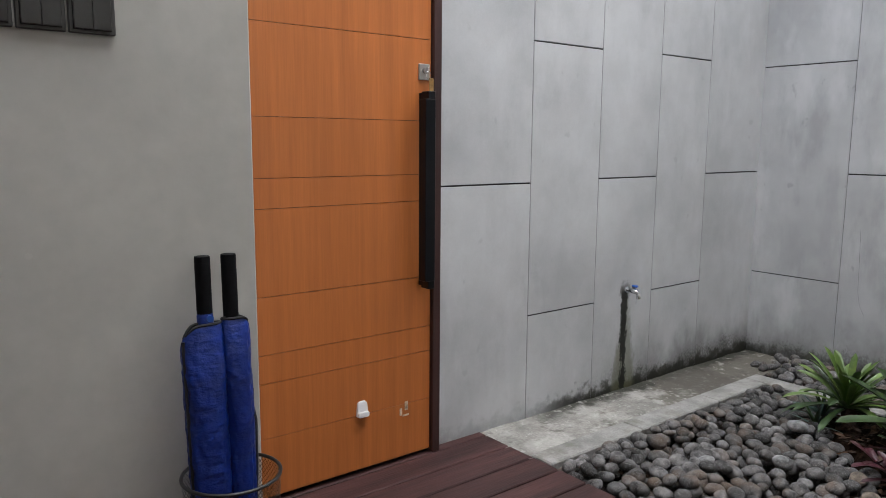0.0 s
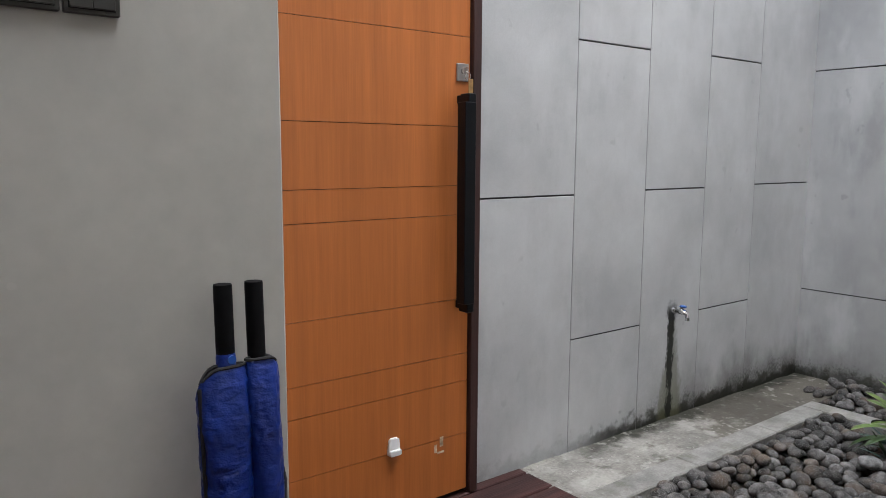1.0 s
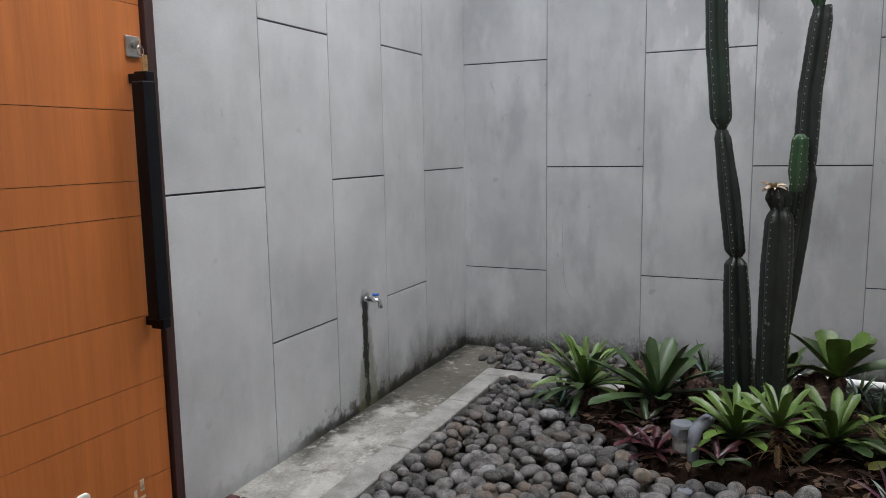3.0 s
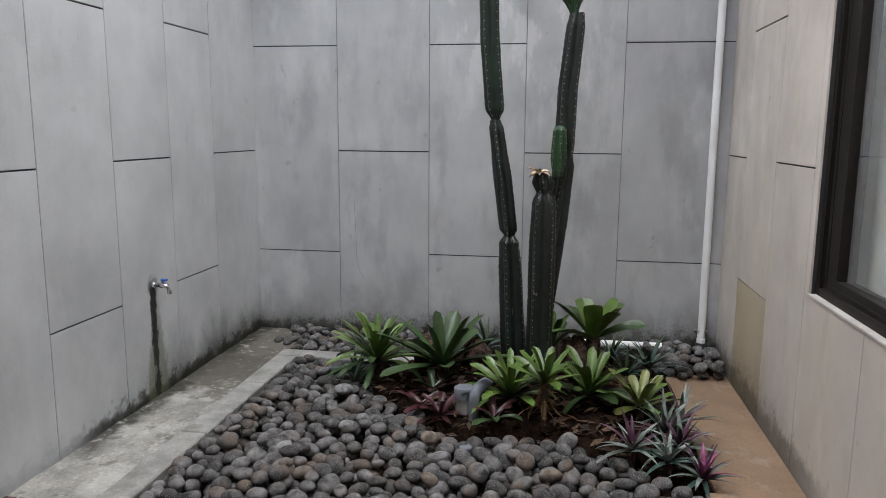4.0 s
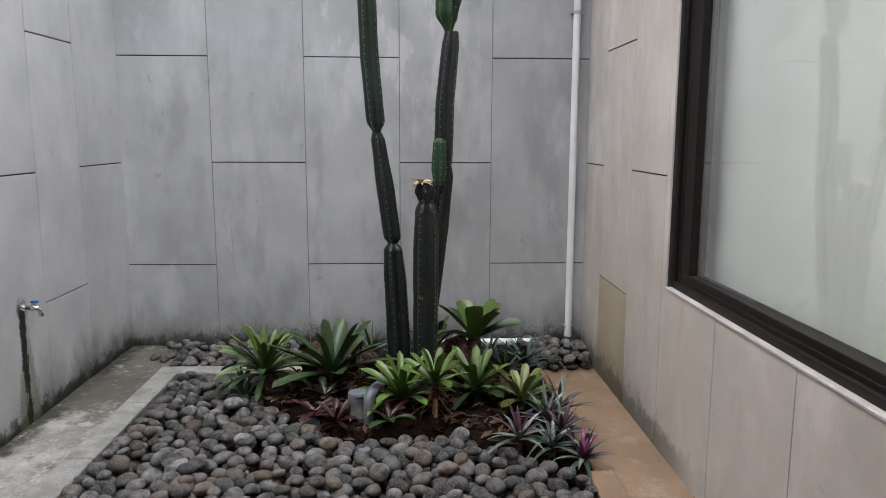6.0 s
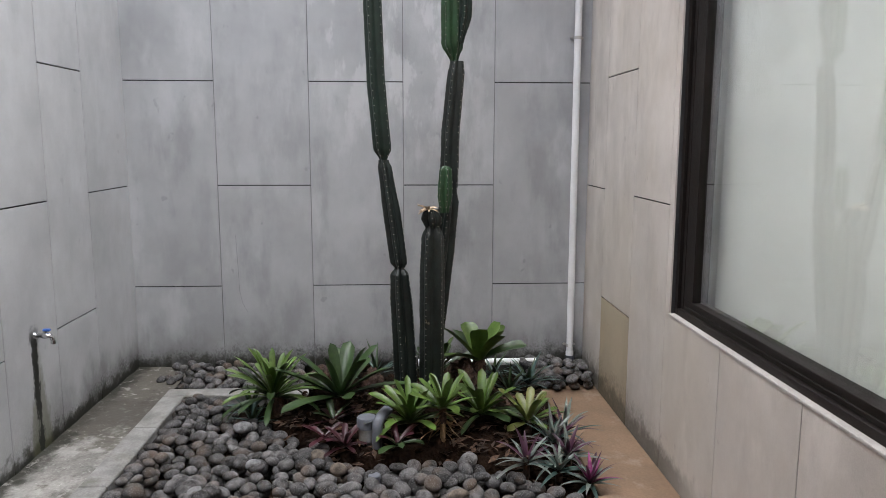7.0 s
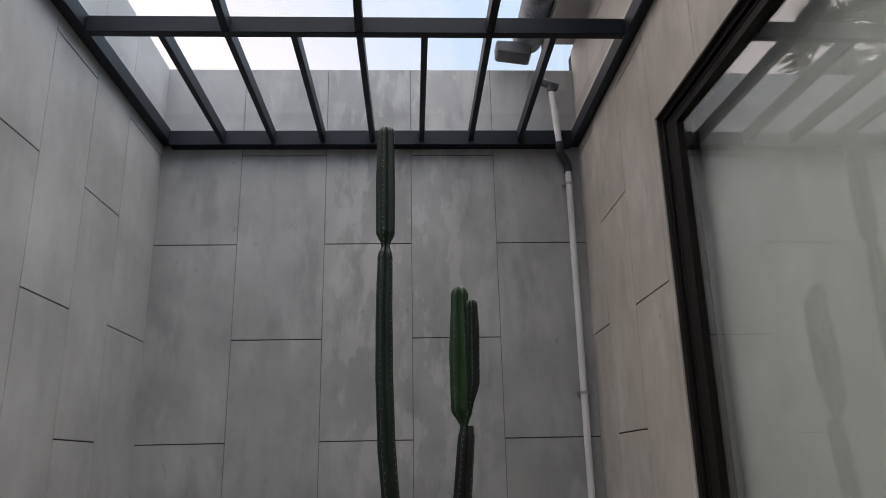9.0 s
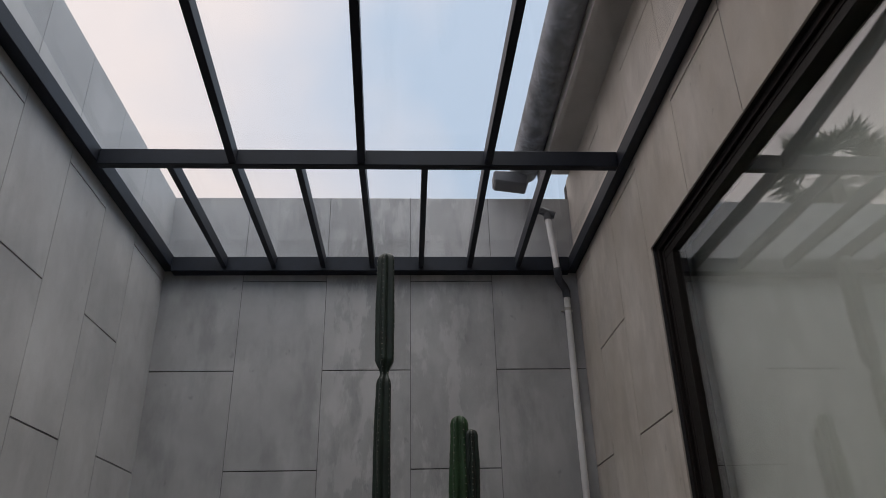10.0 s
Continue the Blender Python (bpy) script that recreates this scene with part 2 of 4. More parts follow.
over(M_PLASTER, (0.60, 0.59, 0.56), lambda n, l: math_node(n, l, 'MULTIPLY', ramp_node(n, l, noise_node(n, l, 13, 2, (1, 1, 1), (3, 5, 1)), 0.75, 0.77), 0.18))
over(M_PLASTER, (0.36, 0.35, 0.325), lambda n, l: math_node(n, l, 'MULTIPLY', ramp_node(n, l, noise_node(n, l, 2.2, 5, (1, 1, 0.6), (1, 1, 4)), 0.50, 0.75), 0.5))
M_WHITE_WALL = mat("white_wall", (0.62, 0.60, 0.57), rough=0.8, vary=0.06, scale=3)
M_CONCRETE = mat("concrete_channel", (0.25, 0.24, 0.222), rough=0.85, vary=0.28, scale=5, bump=0.6, fine=90)
over(M_CONCRETE, (0.34, 0.33, 0.31), lambda n, l: math_node(n, l, 'MULTIPLY', ramp_node(n, l, noise_node(n, l, 5, 5, (1, 1, 1), (7, 3, 0)), 0.50, 0.66), 0.6))
over(M_CONCRETE, (0.085, 0.075, 0.06), lambda n, l: math_node(n, l, 'MULTIPLY', ramp_node(n, l, math_node(n, l, 'ADD', noise_node(n, l, 4.5, 6, (1, 1, 1), (0.6, 0, 0)), ramp_node(n, l, xyz(n, l)[0], 2.7, 3.7, -0.10, 0.20)), 0.48, 0.60), 0.85))
over(M_CONCRETE, (0.46, 0.45, 0.42), lambda n, l: math_node(n, l, 'MULTIPLY', ramp_node(n, l, noise_node(n, l, 34, 3), 0.66, 0.70), 0.55))
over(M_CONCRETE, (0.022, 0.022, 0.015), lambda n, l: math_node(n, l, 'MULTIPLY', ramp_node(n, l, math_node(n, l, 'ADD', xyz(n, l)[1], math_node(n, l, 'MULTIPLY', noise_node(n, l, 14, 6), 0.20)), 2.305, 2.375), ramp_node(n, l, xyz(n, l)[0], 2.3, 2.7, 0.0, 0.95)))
over(M_CONCRETE, (0.045, 0.040, 0.032), lambda n, l: math_node(n, l, 'MULTIPLY', ramp_node(n, l, noise_node(n, l, 11, 8, (1, 1, 1), (4, 2, 7)), 0.56, 0.68), 0.55))
over(M_CONCRETE, (0.40, 0.39, 0.37), lambda n, l: math_node(n, l, 'MULTIPLY', ramp_node(n, l, noise_node(n, l, 19, 7, (1, 1, 1), (8, 5, 1)), 0.56, 0.66), 0.5))
over(M_CONCRETE, (0.060, 0.055, 0.046), lambda n, l: math_node(n, l, 'MULTIPLY', ramp_node(n, l, math_node(n, l, 'ADD', math_node(n, l, 'ABSOLUTE', math_node(n, l, 'SUBTRACT', xyz(n, l)[0], 3.52)), math_node(n, l, 'MULTIPLY', noise_node(n, l, 7, 5, (1, 1, 1), (1, 1, 6)), 0.6)), 0.60, 0.42), 0.7))
M_KERB = mat("kerb_stone", (0.25, 0.245, 0.235), rough=0.85, vary=0.2, scale=8, bump=0.5, fine=110)
over(M_KERB, (0.12, 0.115, 0.095), lambda n, l: math_node(n, l, 'MULTIPLY', ramp_node(n, l, noise_node(n, l, 6, 6, (1, 1, 1), (2, 9, 0)), 0.50, 0.68), 0.7))
M_SILL = mat("sill_cement", (0.40, 0.38, 0.36), rough=0.8, vary=0.12, scale=7, bump=0.3, fine=110)
M_PATH = mat("muddy_path", (0.21, 0.138, 0.088), rough=0.7, vary=0.14, scale=4, bump=0.25, fine=80)
over(M_PATH, (0.33, 0.29, 0.24), lambda n, l: math_node(n, l, 'MULTIPLY', ramp_node(n, l, noise_node(n, l, 5, 4), 0.55, 0.7), 0.4))
M_SOIL = mat("dark_soil", (0.017, 0.0095, 0.006), rough=0.95, spec=0.08, vary=0.4, scale=18, bump=1.0, fine=60, dist=0.02)
M_DECK = mat("deck_boards", (0.050, 0.0205, 0.020), rough=0.62, spec=0.3, vary=0.35, scale=5, bump=0.35, fine=60, stretch=(0.25, 3, 3), random_tint=0.12)
M_WOOD = mat("door_veneer", (0.46, 0.143, 0.035), rough=0.42, vary=0.085, scale=9, bump=0.04, fine=60, stretch=(3.2, 3.2, 0.12), random_tint=0.03)
M_FRAME = mat("door_frame_wood", (0.045, 0.018, 0.016), rough=0.5, vary=0.2, scale=8, stretch=(3, 3, 0.3))
M_GROOVE = mat("groove_wood", (0.10, 0.034, 0.012), rough=0.7, vary=0.2, scale=8)
M_BLACK = mat("black_coated_metal", (0.005, 0.006, 0.008), spec=0.2, rough=0.42, vary=0.1)
M_STEEL = mat("brushed_steel", (0.55, 0.54, 0.52), rough=0.32, metal=1.0, vary=0.06, scale=40)
M_CHROME = mat("chrome", (0.75, 0.76, 0.78), rough=0.15, metal=1.0, vary=0.03, bump=0)
M_BLUEP = mat("blue_plastic", (0.02, 0.10, 0.42), rough=0.35, vary=0.05)
M_WHITEP = mat("white_plastic", (0.74, 0.74, 0.74), rough=0.4, vary=0.04, bump=0.02)
M_PVC = mat("white_pvc", (0.80, 0.80, 0.81), rough=0.4, vary=0.06, scale=5)
M_GREYP = mat("grey_pvc", (0.13, 0.14, 0.165), rough=0.5, vary=0.12, scale=20)
M_DPVC = mat("dark_pvc", (0.05, 0.055, 0.07), rough=0.5, vary=0.15)
M_TAG = mat("amber_tag", (0.30, 0.17, 0.06), rough=0.4, vary=0.2, scale=60)
M_SWITCH = mat("dark_switch", (0.035, 0.034, 0.032), rough=0.4, vary=0.06)
M_ALU = mat("dark_aluminium", (0.011, 0.0085, 0.0075), spec=0.22, rough=0.5, vary=0.15, scale=8, bump=0.25, fine=300)
M_BEAM = mat("beam_paint", (0.008, 0.012, 0.022), spec=0.3, rough=0.5, vary=0.16, scale=6)
M_BLIND = mat("white_blind", (0.88, 0.91, 0.89), rough=0.85, vary=0.03, scale=4, bump=0.05)
M_CLOTH = mat("blue_nylon", (0.004, 0.024, 0.20), rough=0.36, vary=0.16, scale=14, bump=0.75, fine=36, dist=0.008, stretch=(1, 1, 1.6))
M_TRIM = mat("black_fabric", (0.007, 0.007, 0.008), rough=0.7, vary=0.2)
M_FOAM = mat("black_foam_grip", (0.004, 0.004, 0.005), spec=0.12, rough=0.7, vary=0.15)
M_WIRE = mat("black_wire", (0.012, 0.012, 0.013), rough=0.4, vary=0.1)
M_PEBBLE = mat("river_pebble", (0.104, 0.100, 0.101), rough=0.85, vary=0.45, scale=26, bump=1.0, fine=330, random_tint=0.62, dist=0.004, spec=0.3)
over(M_PEBBLE, (0.13, 0.09, 0.065), lambda n, l: math_node(n, l, 'MULTIPLY', ramp_node(n, l, noise_node(n, l, 6, 2, (1, 1, 1), (5, 5, 5)), 0.50, 0.68), 0.6))
over(M_PEBBLE, (0.30, 0.30, 0.30), lambda n, l: math_node(n, l, 'MULTIPLY', ramp_node(n, l, noise_node(n, l, 240, 3), 0.54, 0.66), 0.55))
M_CACTUS = mat("cactus_skin", (0.009, 0.021, 0.0145), rough=0.42, vary=0.25, scale=9, bump=0.25, fine=120)
M_CACTUS_OLD = mat("cactus_old_skin", (0.0095, 0.0145, 0.0125), rough=0.42, vary=0.3, scale=12, bump=0.35, fine=120)
over(M_CACTUS_OLD, (0.20, 0.17, 0.12), lambda n, l: math_node(n, l, 'MULTIPLY', ramp_node(n, l, noise_node(n, l, 15, 3, (1, 1, 0.5)), 0.70, 0.75), 0.8))
M_CACTUS_NEW = mat("cactus_new_skin", (0.017, 0.053, 0.019), rough=0.42, vary=0.2, scale=12, bump=0.2, fine=120)
M_AREOLE = mat("areole", (0.42, 0.40, 0.35), rough=0.9, vary=0.1)
M_DRY = mat("dry_flower", (0.62, 0.49, 0.36), rough=0.85, vary=0.25, scale=40)
M_DRYLEAF = mat("dry_leaf", (0.26, 0.165, 0.085), rough=0.85, vary=0.35, scale=20)
M_LITTER = mat("leaf_litter", (0.075, 0.042, 0.026), rough=0.9, vary=0.4, scale=30, random_tint=0.7)
M_CLOD = mat("clods", (0.022, 0.012, 0.0075), rough=0.95, spec=0.1, vary=0.4, scale=40, bump=1.0, fine=90, random_tint=0.6, dist=0.01)
M_ROOT = mat("fern_root", (0.075, 0.040, 0.028), rough=0.95, vary=0.45, scale=30, bump=1.0, fine=70, dist=0.02)


def leaf_material(name, color, tip, gloss=0.38):
    m = mat(name, color, rough=gloss, vary=0.22, scale=14, bump=0.12, fine=160, random_tint=0.22)
    n, l, b = nodes_of(m)
    b.inputs["Subsurface Weight"].default_value = 0.0
    over(m, tip, lambda nn, ll: math_node(nn, ll, 'MULTIPLY', ramp_node(nn, ll, noise_node(nn, ll, 9, 3, (1, 1, 1), (2, 4, 4)), 0.52, 0.7), 0.6))
    return m


M_LEAF = leaf_material("bromeliad_leaf", (0.074, 0.132, 0.024), (0.14, 0.195, 0.045), 0.40)
M_LEAF_DARK = leaf_material("dark_leaf", (0.030, 0.060, 0.018), (0.060, 0.098, 0.028), 0.38)
M_LEAF_YELLOW = leaf_material("yellow_leaf", (0.12, 0.145, 0.032), (0.20, 0.17, 0.065))
M_LEAF_PURPLE = leaf_material("purple_leaf", (0.065, 0.022, 0.045), (0.13, 0.15, 0.12))
M_LEAF_SILVER = leaf_material("silver_leaf", (0.16, 0.195, 0.17), (0.09, 0.05, 0.08))
M_LEAF_PINK = leaf_material("pink_leaf", (0.22, 0.030, 0.13), (0.14, 0.03, 0.09))
M_LEAF_BLUE = leaf_material("blue_green_leaf", (0.045, 0.085, 0.075), (0.075, 0.12, 0.10))
M_LEAF_RED = leaf_material("red_leaf", (0.045, 0.009, 0.015), (0.030, 0.026, 0.013))
M_TILE = mat("roof_tile", (0.16, 0.065, 0.045), rough=0.8, vary=0.3, scale=10)
M_GUTTER = mat("zinc_gutter", (0.19, 0.21, 0.25), rough=0.5, vary=0.35, scale=9, bump=0.4, fine=50)
M_SOFFIT = mat("soffit_board", (0.50, 0.49, 0.48), rough=0.8, vary=0.06)
M_BARK = mat("palm_bark", (0.12, 0.10, 0.08), rough=0.9, vary=0.3)
M_GROUND = mat("outer_ground", (0.12, 0.11, 0.09), rough=0.95, vary=0.3, scale=1)


def glass_material(name, tint, base, edge):
    """Thin glass: a clear pane that mirrors more the flatter it is seen."""
    m = bpy.data.materials.new(name)
    m.use_nodes = True
    n, l = m.node_tree.nodes, m.node_tree.links
    n.remove(n["Principled BSDF"])
    tr, gl, lw, mx = n.new("ShaderNodeBsdfTransparent"), n.new("ShaderNodeBsdfGlossy"), n.new("ShaderNodeLayerWeight"), n.new("ShaderNodeMixShader")
    tr.inputs[0].default_value = (*tint, 1)
    gl.inputs["Roughness"].default_value = 0.0
    lw.inputs["Blend"].default_value = 0.5
    p = math_node(n, l, 'MULTIPLY_ADD', math_node(n, l, 'POWER', lw.outputs["Facing"], 2.2), edge, base)
    l.new(p, mx.inputs[0])
    l.new(tr.outputs[0], mx.inputs[1])
    l.new(gl.outputs[0], mx.inputs[2])
    l.new(mx.outputs[0], n["Material Output"].inputs["Surface"])
    return m


M_GLASS = glass_material("window_glass", (0.98, 0.995, 0.985), 0.075, 0.68)
M_ROOFGLASS = glass_material("roof_glass", (0.97, 0.975, 0.98), 0.02, 0.25)

# ---- plan ----
LEFT, BACK, RIGHT = 2.305, 4.30, -0.405
TOP = 4.122
A_ROWS = (1.091, 2.291, 3.492)
B_ROWS = (0.488, 1.692, 2.891, 4.10)


def panelled(name, axis, plane, inward, edges, first, mats, z0, z1, label, holes=(), depth=0.14, special=None, settle=None):
    """A wall along an axis, faced with boards in columns whose joints step up and down. edges: the columns' edges; settle: how far a column sits high or low."""
    lo, hi = min(edges), max(edges)
    wall = thing(name, label, "wall", kind="structure")
    gap = 0.0034 if axis == "x" else 0.0031

    def solid(a, b, c, d, zz0, zz1, bevel=0.0):
        c, d = sorted((plane + inward * c, plane + inward * d))
        return box(a, b, c, d, zz0, zz1, bevel) if axis == "x" else box(c, d, a, b, zz0, zz1, bevel)
    spans = [(lo - 0.12, hi + 0.12, z0 - 0.15, z1)]
    for h in holes:
        out = []
        for a, b, c, d in spans:
            if h[1] <= a or h[0] >= b or h[3] <= c or h[2] >= d:
                out.append((a, b, c, d))
                continue
            if h[0] > a: out.append((a, h[0], c, d))
            if h[1] < b: out.append((h[1], b, c, d))
            if h[2] > c: out.append((max(a, h[0]), min(b, h[1]), c, h[2]))
            if h[3] < d: out.append((max(a, h[0]), min(b, h[1]), h[3], d))
        spans = out
    for a, b, c, d in spans:
        part("backing", solid(a, b, -depth, -0.008, c, d), M_JOINT, wall)
    for e in edges[1:-1]:
        over_hole = [h[3] for h in holes if h[0] < e < h[1]]
        below_hole = [h[2] for h in holes if h[0] < e < h[1] and h[2] > z0]
        part("joint_seal", solid(e - 0.0019, e + 0.0019, -0.010, -0.0022, over_hole[0] if over_hole else z0 - 0.1, z1 - 0.001), M_SEAL, wall)
        if below_hole:
            part("joint_seal", solid(e - 0.0019, e + 0.0019, -0.010, -0.0022, z0 - 0.1, below_hole[0]), M_SEAL, wall)
    for i, (a, b) in enumerate(zip(edges, edges[1:])):
        a, b = min(a, b), max(a, b)
        rows = [r + (settle or {}).get(i, 0.0) for r in (A_ROWS if (i + first) % 2 == 0 else B_ROWS)]
        under = [h for h in holes if h[0] < (a + b) / 2 < h[1]]
        zs = [z0 - 0.1] + [r for r in rows if z0 < r < z1 - 0.05 and not (under and r < under[0][3])] + [z1]
        for j, (c, d) in enumerate(zip(zs, zs[1:])):
            pieces = [(a, b, c, d)]
            for h in holes:
                cut = []
                for p in pieces:
                    if h[1] <= p[0] or h[0] >= p[1] or h[3] <= p[2] or h[2] >= p[3]:
                        cut.append(p)
                        continue
                    if h[2] > p[2]: cut.append((p[0], p[1], p[2], h[2]))
                    if h[3] < p[3]: cut.append((p[0], p[1], h[3], p[3]))
                    if h[0] > p[0]: cut.append((p[0], h[0], max(p[2], h[2]), min(p[3], h[3])))
                    if h[1] < p[1]: cut.append((h[1], p[1], max(p[2], h[2]), min(p[3], h[3])))
                pieces = cut
            for p in pieces:
                m = mats
                if special and special[0] == i and j == special[1]:
                    m = special[2]
                part("board", solid(p[0] + (0.0021 if p[0] > lo else -0.010), p[1] - (0.0021 if p[1] < hi else -0.010), -0.012, 0.0, p[2] + (gap if p[2] == c else 0), p[3] - (gap if p[3] == d else 0), 0.0012), m, wall)
    return wall


L_EDGES = (0.815, 1.36, 1.866, 2.402, 2.855, 3.308, 3.748, BACK)
panelled("wall_left", "x", LEFT, -1, L_EDGES, 0, M_LEFT, 0.0, TOP, "grey fibre cement boards with dark open joints and mould at the foot", holes=[(0.815, 1.866, -1, 2.12)], settle={2: -0.018, 3: -0.012, 4: -0.010, 6: -0.003})
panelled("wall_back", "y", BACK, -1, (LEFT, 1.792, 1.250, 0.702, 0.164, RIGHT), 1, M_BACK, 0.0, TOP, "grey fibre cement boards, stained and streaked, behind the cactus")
WX0, WX1, WZ0, WZ1 = 0.55, 2.862, 0.64, 3.035
panelled("wall_right", "x", RIGHT, 1, (BACK, 3.910, 3.400, 2.912, 2.363, 1.823, 1.28, 0.74, 0.2, -0.35, -0.9, -1.5), 0, M_RIGHT, -0.07, 4.27,
         "warm grey fibre cement boards round a large window", holes=[(WX0, WX1, WZ0, WZ1)], depth=0.10, special=(1, 0, M_OCHRE))

# the near wall, plus an added unseen wall and ceiling that cut the sky light
structure("wall_near", box(-1.5, 0.815, 1.62, 2.44, -0.15, TOP, 0.004), M_PLASTER, "plain grey painted plaster wall with small chips", "wall")
structure("wall_house", box(-1.64, -1.5, -1.2, 2.44, -0.15, 4.6), M_WHITE_WALL, "plain pale wall added out of view to close the yard", "wall")
structure("ceiling", box(-1.5, -0.03, RIGHT, 1.6, 3.9, 4.0), M_WHITE_WALL, "plain pale slab added out of view to hold off sky light", "ceiling")

# ---- ground ----
structure("ground", box(-60, 60, -60, 60, -0.5, -0.3), M_GROUND, "bare ground outside the yard", "ground")
bm = bmesh.new()
bmesh.ops.create_grid(bm, x_segments=90, y_segments=110, size=0.5, matrix=Matrix.LocRotScale((3.18, 0.95, 0), None, (2.16, 2.70, 1)))


EDGE = ((-0.06, 2.48), (0.05, 2.57), (0.2, 2.70), (0.35, 2.86), (0.5, 2.93), (0.74, 2.90), (0.92, 2.89), (1.0, 2.97), (1.12, 3.11), (1.28, 3.24), (1.46, 3.42), (1.72, 3.72), (2.0, 3.74))


def bed_edge(y):
    for (a, p), (b, q) in zip(EDGE, EDGE[1:]):
        if a <= y <= b:
            return p + (q - p) * (y - a) / (b - a)
    return 3.74 if y > 2 else 2.48


def soil_height(x, y):
    """A low mound under the plants, flat beds round it."""
    d = math.hypot((x - 3.42) / 0.78, (y - 0.62) / 0.95)
    h = -0.075 + 0.17 * max(0.0, 1 - d) ** 0.6
    if y < -0.02:
        h = min(h, -0.075)
    return min(h, -0.085 + 1.8 * max(0.0, x - bed_edge(y) + 0.03))


for v in bm.verts:
    v.co.z = soil_height(v.co.x, v.co.y) + 0.012 * noise.noise(v.co * 9) + 0.006 * noise.noise(v.co * 31)
soil = structure("soil", bm, M_SOIL, "dark damp garden soil heaped round the cactus", "soil", True)

channel = bmesh.new()
bmesh.ops.create_grid(channel, x_segments=70, y_segments=12, size=0.5, matrix=Matrix.LocRotScale((3.2, 2.14, 0), None, (2.2, 0.33, 1)))
for v in channel.verts:
    v.co.z = -0.006 + 0.006 * noise.noise(v.co * 6) + 0.004 * noise.noise(v.co * 25)
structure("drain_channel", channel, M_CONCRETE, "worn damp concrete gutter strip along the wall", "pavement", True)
kerb = thing("kerb", "pale worn concrete kerb round the pebble bed", "kerb", kind="structure")
for a, b in ((2.125, 2.70), (2.703, 3.30), (3.303, 3.735)):
    part("kerb_stone", box(a, b, 1.875, 1.990, -0.12, 0.008, 0.006), M_KERB, kerb)
part("kerb_stone", box(3.735, 3.85, 1.45, 1.990, -0.12, 0.008, 0.006), M_KERB, kerb)
part("kerb_stone", box(3.735, 3.85, 0.75, 1.447, -0.12, 0.006, 0.006), M_KERB, kerb)
part("kerb_stone", box(1.9, 2.57, -0.135, -0.030, -0.12, -0.012, 0.006), M_PATH, kerb)
structure("path", box(1.5, 4.0, RIGHT, -0.085, -0.2, -0.062, 0.004), M_PATH, "muddy brown concrete path under the window", "path")

deck = thing("deck", "dark red-brown painted timber deck boards", "deck", kind="structure")
part("base", box(-1.5, 2.10, RIGHT, LEFT, -0.16, -0.034), M_JOINT, deck)
y = LEFT - 0.002
first = True
while y > RIGHT + 0.02:
    w = 0.053 if first else 0.14
    first = False
    part("board", box(-1.5, 2.122, max(RIGHT + 0.002, y - w + 0.008), y, -0.03, 0.001, 0.004), M_DECK, deck)
    y -= w

# ---- door ----


def fuse_boxes(*sizes):
    bm = bmesh.new()
    for size in sizes:
        b = box(*size, 0.002)
        me = bpy.data.meshes.new("piece")
        b.to_mesh(me)
        bm.from_mesh(me)
        bpy.data.meshes.remove(me)
    return bm


door = thing("door_1", "orange wood veneer door with dark horizontal grooves", "door", kind="structure")
GROOVES = (0.018, 0.231, 0.427, 0.528, 0.728, 1.025, 1.126, 1.327, 1.627, 1.827, 1.928, 2.09)
part("core", box(0.83, 1.822, 2.276, 2.315, 0.018, 2.09), M_GROOVE, door)
for a, b in zip(GROOVES, GROOVES[1:]):
    part("panel", box(0.83, 1.822, 2.270, 2.280, a + 0.0011, b - 0.0011), M_WOOD, door)
part("threshold", box(0.815, 1.866, 2.300, 2.40, -0.1, 0.022), M_FRAME, door)
part("jamb", box(1.828, 1.864, 2.255, 2.42, 0.001, 2.12, 0.002), M_FRAME, door, "dark red-brown timber jamb")
part("head", box(0.815, 1.828, 2.262, 2.42, 2.095, 2.12), M_FRAME, door)
part("backing", box(0.815, 1.864, 2.40, 2.44, -0.1, 2.12), M_JOINT, door)
handle = part("handle", box(1.731, 1.777, 2.178, 2.222, 0.727, 1.404, 0.002), M_BLACK, door, "long black square pull handle")
for z in (0.700, 1.404):
    part("mount", fuse_boxes((1.746, 1.777, 2.180, 2.226, z - 0.003, z + 0.028), (1.766, 1.780, 2.222, 2.270, z - 0.001, z + 0.026)), M_BLACK, handle)
lock = part("lock_plate", box(1.762, 1.812, 2.262, 2.270, 1.478, 1.537, 0.002), M_STEEL, door, "square brushed steel lock plate")
part("keyhole", tube([(1.787, 2.263, 1.512), (1.787, 2.254, 1.512)], 0.011, 16), M_STEEL, lock)
part("key", box(1.7855, 1.7885, 2.236, 2.256, 1.500, 1.522, 0.001), M_CHROME, lock)

# ---- window ----
window = thing("window_1", "large dark-framed window with a white blind behind the glass", "window", kind="structure")
FY = RIGHT - 0.022
FD = 0.078


def frame_bar(name, a, b, c, d, y0, y1):
    return part(name, box(a, b, y0, y1, c, d, 0.002), M_ALU, window)


